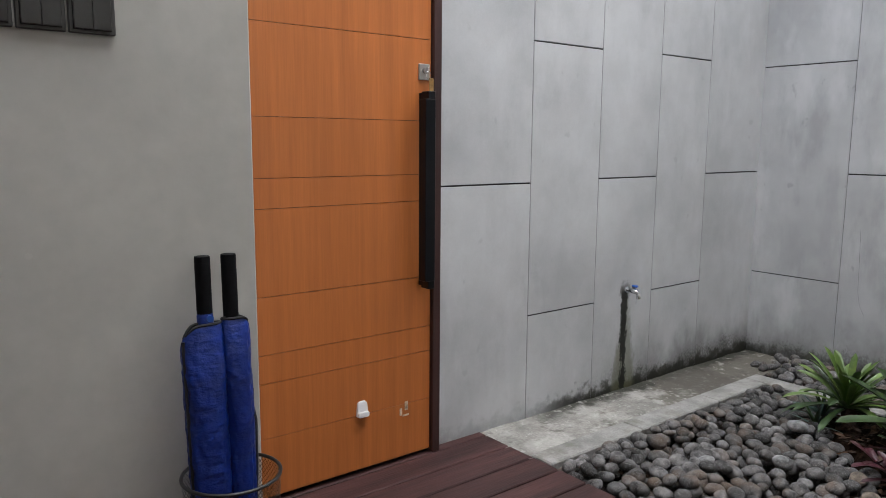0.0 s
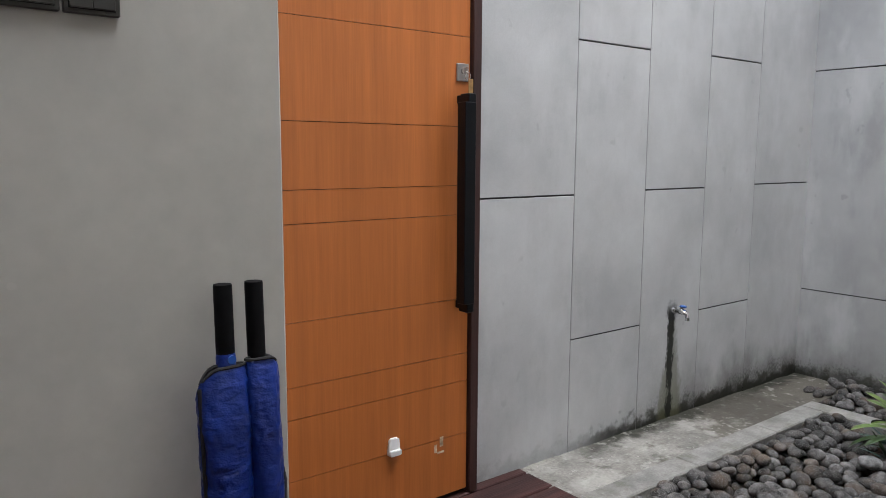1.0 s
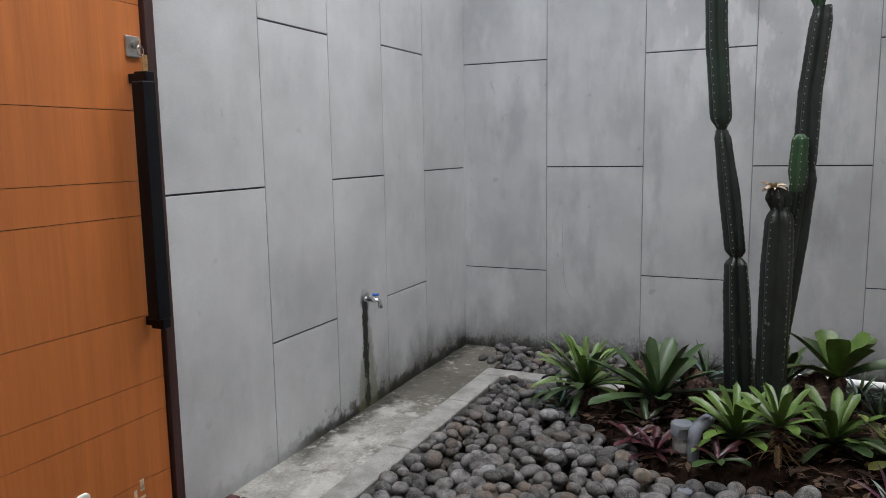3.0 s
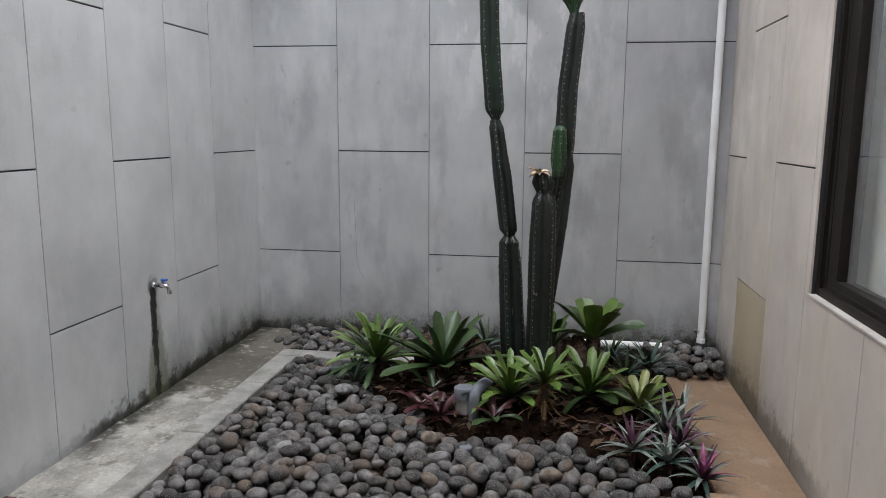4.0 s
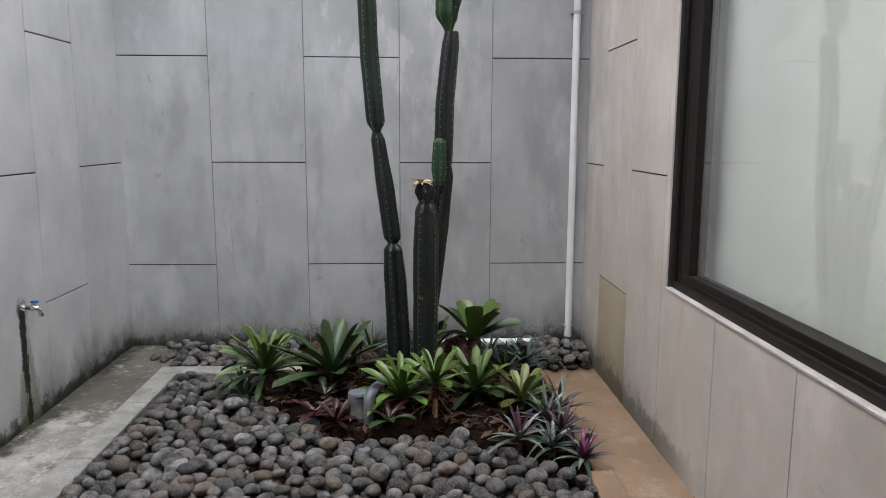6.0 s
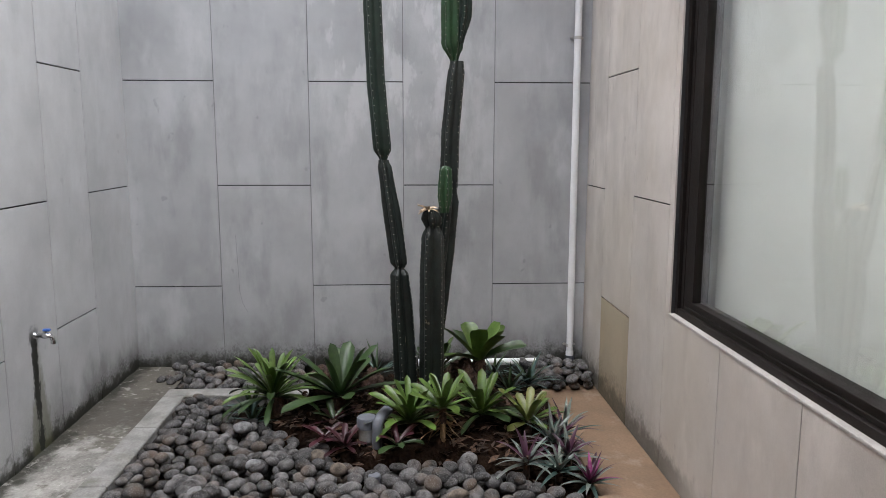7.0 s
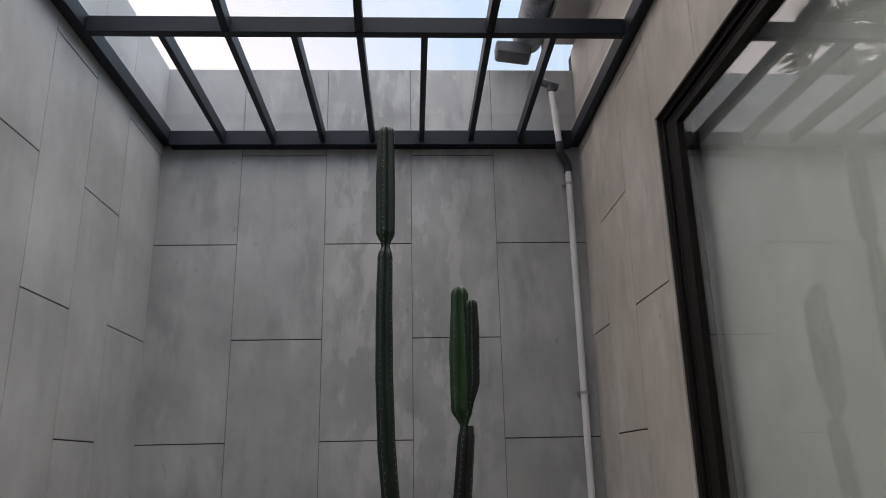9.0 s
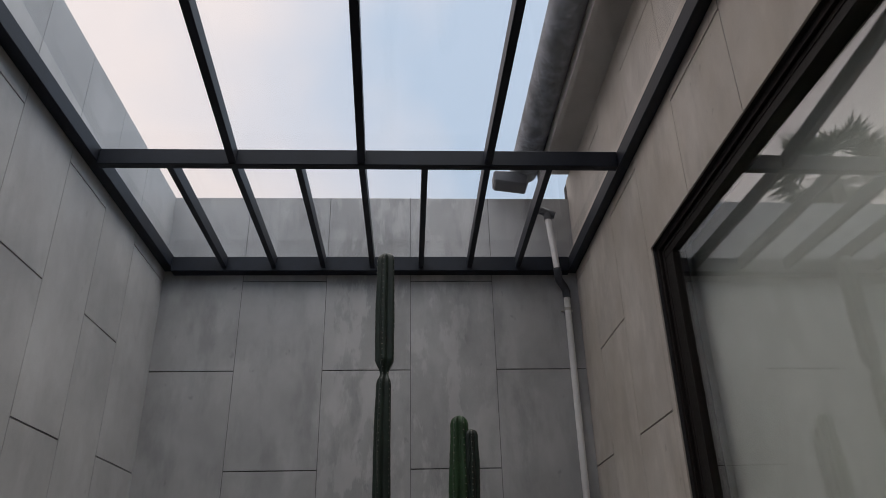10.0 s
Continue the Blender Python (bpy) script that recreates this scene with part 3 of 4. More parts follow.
frame_bar("frame_jamb", WX1 - 0.030, WX1, WZ0, WZ1, FY - FD, FY)
frame_bar("frame_jamb", WX0, WX0 + 0.030, WZ0, WZ1, FY - FD, FY)
frame_bar("frame_head", WX0 + 0.030, WX1 - 0.030, WZ1 - 0.030, WZ1, FY - FD, FY)
frame_bar("frame_sill", WX0 + 0.030, WX1 - 0.030, WZ0, WZ0 + 0.030, FY - FD, FY)
frame_bar("frame_lip", WX1 - 0.058, WX1 - 0.030, WZ0 + 0.030, WZ1 - 0.030, FY - FD, FY - 0.013)
frame_bar("sash_stile", WX1 - 0.148, WX1 - 0.058, WZ0 + 0.075, WZ1 - 0.085, FY - FD, FY - 0.015)
frame_bar("sash_stile", WX0 + 0.030, WX0 + 0.110, WZ0 + 0.075, WZ1 - 0.085, FY - FD, FY - 0.015)
frame_bar("frame_lip", WX0 + 0.030, WX1 - 0.058, WZ1 - 0.050, WZ1 - 0.030, FY - FD, FY - 0.013)
frame_bar("sash_rail", WX0 + 0.030, WX1 - 0.058, WZ1 - 0.085, WZ1 - 0.050, FY - FD, FY - 0.015)
frame_bar("frame_lip", WX0 + 0.030, WX1 - 0.058, WZ0 + 0.030, WZ0 + 0.048, FY - FD, FY - 0.013)
frame_bar("sash_rail", WX0 + 0.030, WX1 - 0.058, WZ0 + 0.048, WZ0 + 0.075, FY - FD, FY - 0.015)
def tilted_pane():
    """The sash sits a trifle out of true in its frame."""
    bm = box(WX0 + 0.10, WX1 - 0.140, FY - 0.036, FY - 0.032, WZ0 + 0.070, WZ1 - 0.080)
    for v in bm.verts:
        v.co.y -= 0.013 * (WX1 - 0.14 - v.co.x)
    return bm


pane = part("pane", tilted_pane(), M_GLASS, window, "faintly green glass")
pane.visible_shadow = False
part("ledge", box(WX0, WX1, RIGHT - 0.05, RIGHT + 0.003, WZ0 - 0.010, WZ0 + 0.001, 0.002), M_SILL, window, "pale cement ledge")
structure("window_recess", box(WX0 - 0.3, WX1 + 0.3, -1.3, -1.2, 0.3, 3.3), M_WHITE_WALL, "plain room wall behind the window", "wall")
structure("room_ceiling", box(WX0 - 0.3, WX1 + 0.3, -1.2, FY - FD, 3.1, 3.2), M_WHITE_WALL, "plain room ceiling", "ceiling")
structure("room_floor", box(WX0 - 0.3, WX1 + 0.3, -1.2, FY - FD, 0.3, 0.4), M_WHITE_WALL, "plain room floor", "floor")
for a in (WX0 - 0.3, WX1 + 0.2):
    structure("room_side", box(a, a + 0.1, -1.2, FY - FD, 0.4, 3.1), M_WHITE_WALL, "plain room side wall", "wall")
blind = bmesh.new()
nx = 60
for i in range(nx + 1):
    x = WX0 + 0.0 + (WX1 - 0.090 - WX0) * i / nx
    yy = -0.560 + 0.004 * math.sin(x * 9) + 0.002 * math.sin(x * 23 + 1)
    for z in (WZ0 - 0.05, WZ1 + 0.02):
        blind.verts.new((x, yy, z))
        blind.verts.new((x, yy - 0.004, z))
blind.verts.ensure_lookup_table()
for i in range(nx):
    a, b = blind.verts[4 * i:4 * i + 4], blind.verts[4 * i + 4:4 * i + 8]
    blind.faces.new((a[0], b[0], b[2], a[2]))
    blind.faces.new((a[1], a[3], b[3], b[1]))
for e in (blind.verts[0:4], blind.verts[4 * nx:4 * nx + 4]):
    blind.faces.new((e[0], e[2], e[3], e[1]))
bmesh.ops.recalc_face_normals(blind, faces=blind.faces)
part("lining", box(WX1 - 0.028, WX1 + 0.05, -0.70, FY - FD, WZ0 - 0.1, WZ1 + 0.06), M_BLIND, window, "pale painted inner reveal")
tagged(part("roller_blind", blind, M_BLIND, smooth=False), "white fabric roller blind drawn down behind the window", "blind")

# ---- roof frame ----
def sloped(bm):
    """The near bay rises towards the house."""
    for v in bm.verts:
        v.co.z += 0.070 * max(0.0, 2.98 - v.co.x)
        v.co.y -= 0.027 * max(0.0, 2.98 - v.co.x)
    return bm


pergola = thing("roof_frame", "dark blue-grey painted steel roof frame with clear panes", "roof frame", kind="structure")
PZ0, PZ1 = 3.549, 3.636
PX0 = -0.02
part("wall_beam", box(PX0, BACK, LEFT - 0.063, LEFT - 0.002, 3.563, 3.653, 0.003), M_BEAM, pergola)
part("wall_beam", box(PX0, BACK, RIGHT + 0.002, RIGHT + 0.056, PZ0, PZ1 + 0.003, 0.003), M_BEAM, pergola)
part("wall_beam", box(BACK - 0.080, BACK - 0.002, RIGHT + 0.058, LEFT - 0.065, 3.533, 3.634, 0.003), M_BEAM, pergola)
part("cross_beam", box(2.972, 3.018, RIGHT + 0.058, LEFT - 0.065, PZ0 - 0.001, PZ1, 0.003), M_BEAM, pergola)
part("cross_beam", sloped(box(PX0, 0.05, RIGHT + 0.058, LEFT - 0.065, PZ0, PZ1, 0.003)), M_BEAM, pergola)
for k in range(7):
    yy = -0.003 + 0.3175 * k
    part("rafter", box(3.020, BACK - 0.082, yy - 0.016, yy + 0.016, PZ0 + 0.004, PZ1 - 0.004, 0.002), M_BEAM, pergola)
    if k % 2:
        part("rafter", sloped(box(0.052, 2.970, yy - 0.019, yy + 0.019, PZ0 + 0.004, PZ1 - 0.004, 0.002)), M_BEAM, pergola)
for a, b in ((0.0, 2.994), (2.996, BACK - 0.003)):
    roof_pane = part("pane", sloped(box(a, b, RIGHT + 0.065, LEFT - 0.07, PZ1 + 0.006, PZ1 + 0.012)), M_ROOFGLASS, pergola)
    roof_pane.visible_shadow = False

# ---- eave above the window wall ----
eave = thing("eave", "overhanging eave with a weathered zinc gutter", "eave", kind="structure")
part("soffit", box(-1.5, 4.22, RIGHT - 0.3, -0.215, 4.27, 4.30), M_SOFFIT, eave)
part("fascia", box(-1.5, 4.22, -0.215, -0.185, 4.18, 4.37), M_SOFFIT, eave, "pale painted fascia board")
gut = bmesh.new()
prof = [(math.cos(t), math.sin(t)) for t in (math.pi + math.pi * k / 12 for k in range(13))]
for x in (-1.5, 4.24):
    for r in (0.100, 0.096):
        for c, s in prof:
            gut.verts.new((x, -0.097 + r * c, 4.32 + r * 1.1 * s))
gut.verts.ensure_lookup_table()
for i in range(12):
    gut.faces.new([gut.verts[k] for k in (i, i + 1, 26 + i + 1, 26 + i)])
    gut.faces.new([gut.verts[k] for k in (13 + i, 39 + i, 39 + i + 1, 13 + i + 1)])
    gut.faces.new([gut.verts[k] for k in (26 + i, 26 + i + 1, 39 + i + 1, 39 + i)])
gut.faces.new([gut.verts[k] for k in range(26, 39)])
auto_smooth(part("gutter", gut, M_GUTTER, eave, "weathered zinc half-round gutter"))
mouth = box(4.13, 4.27, -0.10, 0.13, 4.13, 4.24, 0.012)
for v in mouth.verts:
    v.co.z += 0.35 * max(0.0, v.co.y - 0.03) * (1 if v.co.z < 4.18 else 0.2) + 0.012 * noise.noise(v.co * 14)
part("outlet", mouth, M_DPVC, eave, "bent dark zinc gutter end")
part("roof_slope", box(-1.5, 4.22, RIGHT - 0.6, -0.10, 4.39, 4.45), M_TILE, eave)

# ---- pebble bed ----
rng = random.Random(4)


def pebble_mesh(seed, m, level=2):
    r = random.Random(seed)
    bm = bmesh.new()
    bmesh.ops.create_icosphere(bm, subdivisions=level, radius=1)
    ax = (r.uniform(1.0, 1.24), r.uniform(0.84, 1.0), r.uniform(0.60, 0.78))
    off = V((seed * 3.1, seed * 1.7, seed))
    for v in bm.verts:
        k = 1 + 0.13 * noise.noise(v.co * 0.9 + off) + 0.06 * noise.noise(v.co * 2.2 + off)
        v.co = V((v.co.x * ax[0], v.co.y * ax[1], v.co.z * ax[2])) * k
    return mesh_of(bm, m, True)


PEBBLES = [pebble_mesh(k, M_PEBBLE, 3) for k in range(12)]
bed = thing("pebble_bed", "bed of smooth dark grey river pebbles", "pebbles", kind="stuff")
spots = []


def scatter(inside, x0, x1, y0, y1, level, step, size):
    """Pebbles packed by throwing, each no nearer to the next than their sizes allow."""
    cells = {}
    n = int((x1 - x0) * (y1 - y0) / step ** 2 * 34)
    for _ in range(n):
        x, y = rng.uniform(x0, x1), rng.uniform(y0, y1)
        if not inside(x, y):
            continue
        r = size * rng.choice((0.80, 0.9, 0.95, 1.0, 1.05, 1.12, 1.22))
        key = (int(x / 0.1), int(y / 0.1))
        ok = True
        for i in (-1, 0, 1):
            for j in (-1, 0, 1):
                for px, py, pr in cells.get((key[0] + i, key[1] + j), ()):
                    if (px - x) ** 2 + (py - y) ** 2 < (0.95 * (pr + r)) ** 2:
                        ok = False
        if ok:
            cells.setdefault(key, []).append((x, y, r))
            spots.append((x, y, level(x, y) + rng.uniform(-0.006, 0.006), r))


def in_bed(x, y):
    return 2.145 < x < bed_edge(y) - 0.015 and -0.01 < y < 1.855


scatter(in_bed, 2.13, 3.75, -0.03, 1.87, lambda x, y: -0.060, 0.06, 0.0345)
scatter(in_bed, 2.13, 3.75, -0.03, 1.87, lambda x, y: -0.020, 0.06, 0.0345)
scatter(lambda x, y: in_bed(x, y) and (noise.noise(V((x * 5, y * 5, 3))) > 0.30 or y > 1.74 or (x > 3.55 and y > 1.5)), 2.13, 3.7, 0, 1.83, lambda x, y: 0.010, 0.075, 0.030)
back_strip = lambda x, y: 3.875 < x < 4.27 and 1.30 < y < (1.96 if x < 3.98 else 2.05) + 0.04 * math.sin(x * 30)
scatter(back_strip, 3.85, 4.28, 1.3, 2.1, lambda x, y: -0.040, 0.06, 0.030)
scatter(back_strip, 3.85, 4.28, 1.3, 2.1, lambda x, y: 0.002 + 0.05 * max(0, x - 4.0), 0.06, 0.029)
corner_pile = lambda x, y: math.hypot((x - 4.14) / 0.25, (y + 0.23) / 0.23) < 1 and x < 4.25 and y > -0.37 and not (math.hypot(x - 4.262, y + 0.313) < 0.075)
scatter(corner_pile, 3.85, 4.27, -0.39, 0.1, lambda x, y: -0.035, 0.065, 0.035)
scatter(corner_pile, 3.88, 4.27, -0.38, 0.06, lambda x, y: 0.008, 0.065, 0.034)
scatter(lambda x, y: corner_pile(x, y) and x > 4.06 and math.hypot(x - 4.262, y + 0.313) > 0.12, 3.95, 4.27, -0.36, 0.02, lambda x, y: 0.036, 0.075, 0.033)
spots.sort(key=lambda s: (s[2] < -0.045, s[0] > 2.99 or s[2] < -0.035, s[0]))
stuff_v, stuff_f = [], []
low = [pebble_mesh(k, M_PEBBLE, 2) for k in range(12)]
for k, (x, y, z, r) in enumerate(spots):
    m = Matrix.LocRotScale((x, y, z), Euler((rng.uniform(-0.35, 0.35), rng.uniform(-0.35, 0.35), rng.uniform(0, 6.28))), (r * rng.uniform(0.92, 1.12),) * 3)
    if k < 300:
        part("pebble", PEBBLES[k % 12], None, bed, at=m)
    else:
        src = (PEBBLES if z > -0.045 else low)[k % 12]
        base = len(stuff_v)
        stuff_v.extend((m @ v.co)[:] for v in src.vertices)
        stuff_f.extend(tuple(base + i for i in p.vertices) for p in src.polygons)
M_PALE = mat("pale_pebble", (0.25, 0.25, 0.255), rough=0.85, vary=0.35, scale=30, bump=1.0, fine=300, dist=0.004, spec=0.3)
M_TAN = mat("tan_pebble", (0.175, 0.145, 0.120), rough=0.85, vary=0.35, scale=30, bump=1.0, fine=300, dist=0.004, spec=0.3)
for k, (x, y, z, r, m, lb) in enumerate((
        (3.25, 1.465, 0.020, 0.046, M_PALE, "pale grey pebble"), (2.86, 1.34, 0.012, 0.034, M_PALE, "pale grey pebble"), (2.62, 1.52, 0.012, 0.032, M_PALE, "pale grey pebble"),
        (2.93, 1.08, 0.014, 0.036, M_TAN, "tan pebble"), (2.80, 0.98, 0.010, 0.034, M_TAN, "tan pebble"), (2.45, 0.92, 0.012, 0.036, M_TAN, "tan pebble"), (2.55, 0.50, 0.012, 0.034, M_TAN, "tan pebble"),
        (2.835, 0.44, 0.016, 0.047, M_PEBBLE, "large round pebble"))):
    part("pebble", pebble_mesh(40 + k, m, 3), None, bed, lb, at=Matrix.LocRotScale((x, y, z), Euler((0.1 * k, 0.2, 1.3 * k)), (r, r, r)))
rest = bpy.data.meshes.new("pebbles")
rest.from_pydata(stuff_v, [], stuff_f)
rest.materials.append(M_PEBBLE)
rest.shade_smooth()
tagged(part("pebbles", rest, None, bed), kind="stuff")

# ---- plants ----


def leaf_mesh(r, length, width, rise, bend, m, pointed=False, fold=0.25, twist=0.0):
    """A strap leaf that springs from the origin along x, arched over."""
    bm = bmesh.new()
    rows, cols = 10, 5
    p, a = V((0, 0, 0)), rise
    ring = []
    for i in range(rows + 1):
        s = i / rows
        if pointed:
            w = width * (0.75 + 0.5 * s) * (1 - s) ** 0.75 if s > 0.25 else width * (0.6 + 0.9 * s)
        else:
            w = width * (0.72 + 0.38 * min(1, s * 1.6)) * (1 if s < 0.78 else max(0.0, 1 - ((s - 0.78) / 0.22) ** 2.2) ** 0.5)
        w = max(w, 0.0012)
        side = V((0, math.cos(twist * s), math.sin(twist * s)))
        up = V((-math.sin(a), 0, math.cos(a)))
        row = []
        for j in range(cols):
            t = 2 * j / (cols - 1) - 1
            row.append(bm.verts.new(p + side * (t * w / 2) + up * (fold * w * t * t * (1 - 0.6 * s))))
        ring.append(row)
        step = length / rows
        p = p + V((math.cos(a), 0, math.sin(a))) * step
        a -= bend * (0.4 + 1.2 * s) / rows
    for q, s in zip(ring, ring[1:]):
        for j in range(cols - 1):
            bm.faces.new((q[j], s[j], s[j + 1], q[j + 1]))
    return mesh_of(bm, m, True)


def rosette(name, label, category, x, y, z, count, length, width, mats, seed, lean=(0, 0), low=0.25, high=1.35, bend=0.9, pointed=False, group="", stem=True, stretch=1.0):
    """A plant of strap leaves springing round one heart."""
    r = random.Random(seed)
    plant = thing(name, label, category, pose(x, y, z, lean[0], lean[1], 0), group)
    if stem:
        part("stem", tube([(0, 0, -0.05), (0, 0, 0.0), (0, 0, 0.05)], [width * 0.45, width * 0.5, width * 0.3], 8), M_ROOT, plant, smooth=True)
    for k in range(count):
        f = (k + 0.5) / count
        rise = low + (high - low) * f + r.uniform(-0.12, 0.12)
        ln = length * (1.0 - 0.22 * f) * r.uniform(0.82, 1.12)
        me = leaf_mesh(r, ln, width * r.uniform(0.8, 1.15), rise, bend * r.uniform(0.5, 1.4) * (1.1 - 0.45 * f), mats[int(f * (len(mats) - 0.01))] if r.random() > 0.12 else r.choice(mats), pointed, 0.28, r.uniform(-0.4, 0.4))
        part("leaf", me, None, plant, at=Matrix.Translation((0, 0, 0.012 + 0.02 * f)) @ Euler((0, 0, k * 2.39996 + r.uniform(-0.3, 0.3))).to_matrix().to_4x4() @ Matrix.Translation((width * 0.25, 0, 0)))
    return plant


G = "bromeliads in the bed"
BR = "bromeliad"
rosette("bromeliad", "bushy bromeliad with many narrow bright green leaves", BR, 3.46, 1.355, 0.07, 46, 0.31, 0.030, [M_LEAF_DARK, M_LEAF, M_LEAF, M_LEAF], 1, low=0.0, high=1.4, bend=0.95, group=G)
rosette("bromeliad", "large bromeliad with broad dark green upright leaves", BR, 3.38, 1.02, 0.10, 17, 0.335, 0.062, [M_LEAF_DARK], 2, low=0.12, high=1.4, bend=0.42, group=G)
rosette("bromeliad", "small glossy green bromeliad beside a grey pipe cap", BR, 3.10, 0.68, 0.07, 26, 0.25, 0.034, [M_LEAF], 3, low=0.15, high=1.35, bend=0.8, group=G)
rosette("bromeliad", "green bromeliad on a stem of dead hanging leaves", BR, 3.02, 0.535, 0.165, 15, 0.19, 0.036, [M_LEAF], 4, low=0.2, high=1.3, bend=0.6, group=G)
rosette("bromeliad", "broad-leaved green bromeliad growing on a root stump", BR, 3.60, 0.315, 0.205, 11, 0.29, 0.076, [M_LEAF_DARK, M_LEAF, M_LEAF], 5, low=0.35, high=1.3, bend=0.55, group=G)
rosette("bromeliad", "green bromeliad with arching strap leaves in front of the stump", BR, 3.20, 0.345, 0.065, 24, 0.25, 0.036, [M_LEAF_DARK, M_LEAF, M_LEAF], 6, low=0.05, high=1.35, bend=0.75, group=G)
rosette("bromeliad", "yellowing bromeliad with pale strap leaves", BR, 3.13, 0.135, 0.05, 16, 0.21, 0.036, [M_LEAF, M_LEAF_YELLOW], 7, low=0.1, high=1.3, bend=0.6, group=G)
rosette("bromeliad", "green bromeliad half hidden behind the cactus", BR, 3.86, 0.52, 0.06, 14, 0.25, 0.042, [M_LEAF_DARK, M_LEAF], 8, low=0.4, high=1.4, bend=0.5, group=G)
G2 = "reddish bromeliads on the soil"
rosette("bromeliad", "small dark red bromeliad lying low on the soil", BR, 2.98, 0.965, 0.015, 13, 0.14, 0.026, [M_LEAF_RED], 9, low=0.1, high=0.9, bend=0.6, group=G2, stem=False)
rosette("bromeliad", "small dark red bromeliad at the foot of a larger one", BR, 3.24, 1.04, 0.03, 9, 0.15, 0.026, [M_LEAF_RED, M_LEAF_DARK], 10, low=0.1, high=0.9, bend=0.6, group=G2, stem=False)
rosette("bromeliad", "sparse bromeliad with a red heart and few green leaves", BR, 2.94, 0.735, 0.03, 9, 0.15, 0.024, [M_LEAF_DARK, M_LEAF_RED], 11, low=0.2, high=1.0, bend=0.9, group=G2, stem=False)
rosette("bromeliad", "low reddish bromeliad with worn leaves", BR, 3.05, 1.06, 0.02, 8, 0.13, 0.024, [M_LEAF_RED], 24, low=0.05, high=0.8, bend=0.5, group=G2, stem=False)
G3 = "oyster plants at the path"
OY = "oyster plant"
for k, (x, y, z, n, ln, ms, lb) in enumerate((
        (2.78, 0.20, 0.01, 22, 0.175, [M_LEAF_SILVER, M_LEAF_SILVER, M_LEAF_PURPLE], "oyster plant with grey striped leaves and purple undersides"),
        (2.93, 0.06, 0.03, 30, 0.18, [M_LEAF_PURPLE, M_LEAF_BLUE, M_LEAF_SILVER], "dense oyster plant with dark purple and grey leaves"),
        (2.80, 0.02, 0.02, 28, 0.17, [M_LEAF_SILVER, M_LEAF_PURPLE], "oyster plant with grey and purple pointed leaves"),
        (2.645, -0.035, -0.02, 30, 0.15, [M_LEAF_BLUE, M_LEAF_SILVER, M_LEAF_PURPLE, M_LEAF_PINK], "oyster plant with a bright magenta heart by the path"),
        (3.06, -0.02, 0.02, 26, 0.18, [M_LEAF_BLUE, M_LEAF_PURPLE, M_LEAF_SILVER], "oyster plant with purple and green leaves over the path edge"),
        (2.72, 0.075, 0.0, 22, 0.14, [M_LEAF_BLUE, M_LEAF_SILVER], "small oyster plant with striped purple leaves"))):
    rosette("oyster_plant", lb, OY, x, y, z, int(n * 0.8), ln * 1.05, 0.030, ms, 30 + k, low=0.0, high=1.35, bend=0.85, pointed=True, group=G3)
G4 = "blue-green plants behind"
for k, (x, y, z, n, ln, lb) in enumerate((
        (3.72, 0.03, 0.03, 20, 0.22, "blue-green oyster plant behind the stump"),
        (3.62, 0.15, 0.02, 15, 0.18, "low blue-green plant with pointed leaves"),
        (3.86, 0.86, 0.05, 18, 0.23, "blue-grey pointed-leaf plant by the back wall"),
        (3.52, 1.48, -0.02, 20, 0.17, "dark low plant with narrow blue-green leaves"),
        (3.36, 1.44, -0.02, 14, 0.14, "dark narrow-leaved plant among the pebbles"),
        (3.90, 0.20, 0.02, 14, 0.18, "blue-green plant near the white pipe"))):
    rosette("oyster_plant", lb, OY, x, y, z, n, ln, 0.028, [M_LEAF_BLUE, M_LEAF_BLUE, M_LEAF_DARK], 50 + k, low=0.1, high=1.3, bend=0.7, pointed=True, group=G4)


def lump(x, y, z, rx, ry, rz, seed, m, rough=0.3):
    bm = bmesh.new()
    bmesh.ops.create_icosphere(bm, subdivisions=4, radius=1)
    for v in bm.verts:
        q = v.co + V((seed, seed * 2, 0))
        k = 1 + rough * noise.noise(q * 1.7) + rough * 0.6 * noise.noise(q * 4.5) + rough * 0.3 * noise.noise(q * 11)
        v.co = V((x + rx * v.co.x * k, y + ry * v.co.y * k, z + rz * v.co.z * k))
    return mesh_of(bm, m, True)


for k, (x, y, z, a, b, c, lb) in enumerate((
        (3.56, 0.41, 0.10, 0.085, 0.095, 0.14, "reddish-brown tree fern root stump under a bromeliad"),
        (3.58, 1.10, 0.10, 0.09, 0.10, 0.10, "brown fibrous root lump behind the broad-leaved bromeliad"),
        (3.62, 0.88, 0.10, 0.08, 0.07, 0.08, "small fibrous root lump beside the cactus"),
        (3.46, 1.33, 0.02, 0.05, 0.05, 0.08, "dark fibrous root clump under the bushy bromeliad"))):
    tagged(part("root_stump", lump(x, y, z, a, b, c, k + 2, M_ROOT), None), lb, "stump", "fern root stumps")

dead = thing("dead_leaves", "dry tan leaves hanging from a bromeliad stem", "dry leaves", pose(3.02, 0.535, 0.15))
r = random.Random(8)
for k in range(24):
    me = leaf_mesh(r, r.uniform(0.07, 0.18), r.uniform(0.006, 0.016), r.uniform(-1.3, 0.2), r.uniform(-1.2, 1.4), M_DRYLEAF, True, 0.5, r.uniform(-3, 3))
    part("leaf", me, None, dead, at=pose(0, 0, r.uniform(-0.08, 0.02), 0, 0, r.uniform(90, 330)))
part("stem", tube([(0, 0, -0.16), (0.004, 0, -0.05), (0, 0, 0.03)], [0.016, 0.013, 0.014], 8), M_DRYLEAF, dead, smooth=True)
r = random.Random(9)
lit_v, lit_f = [], []
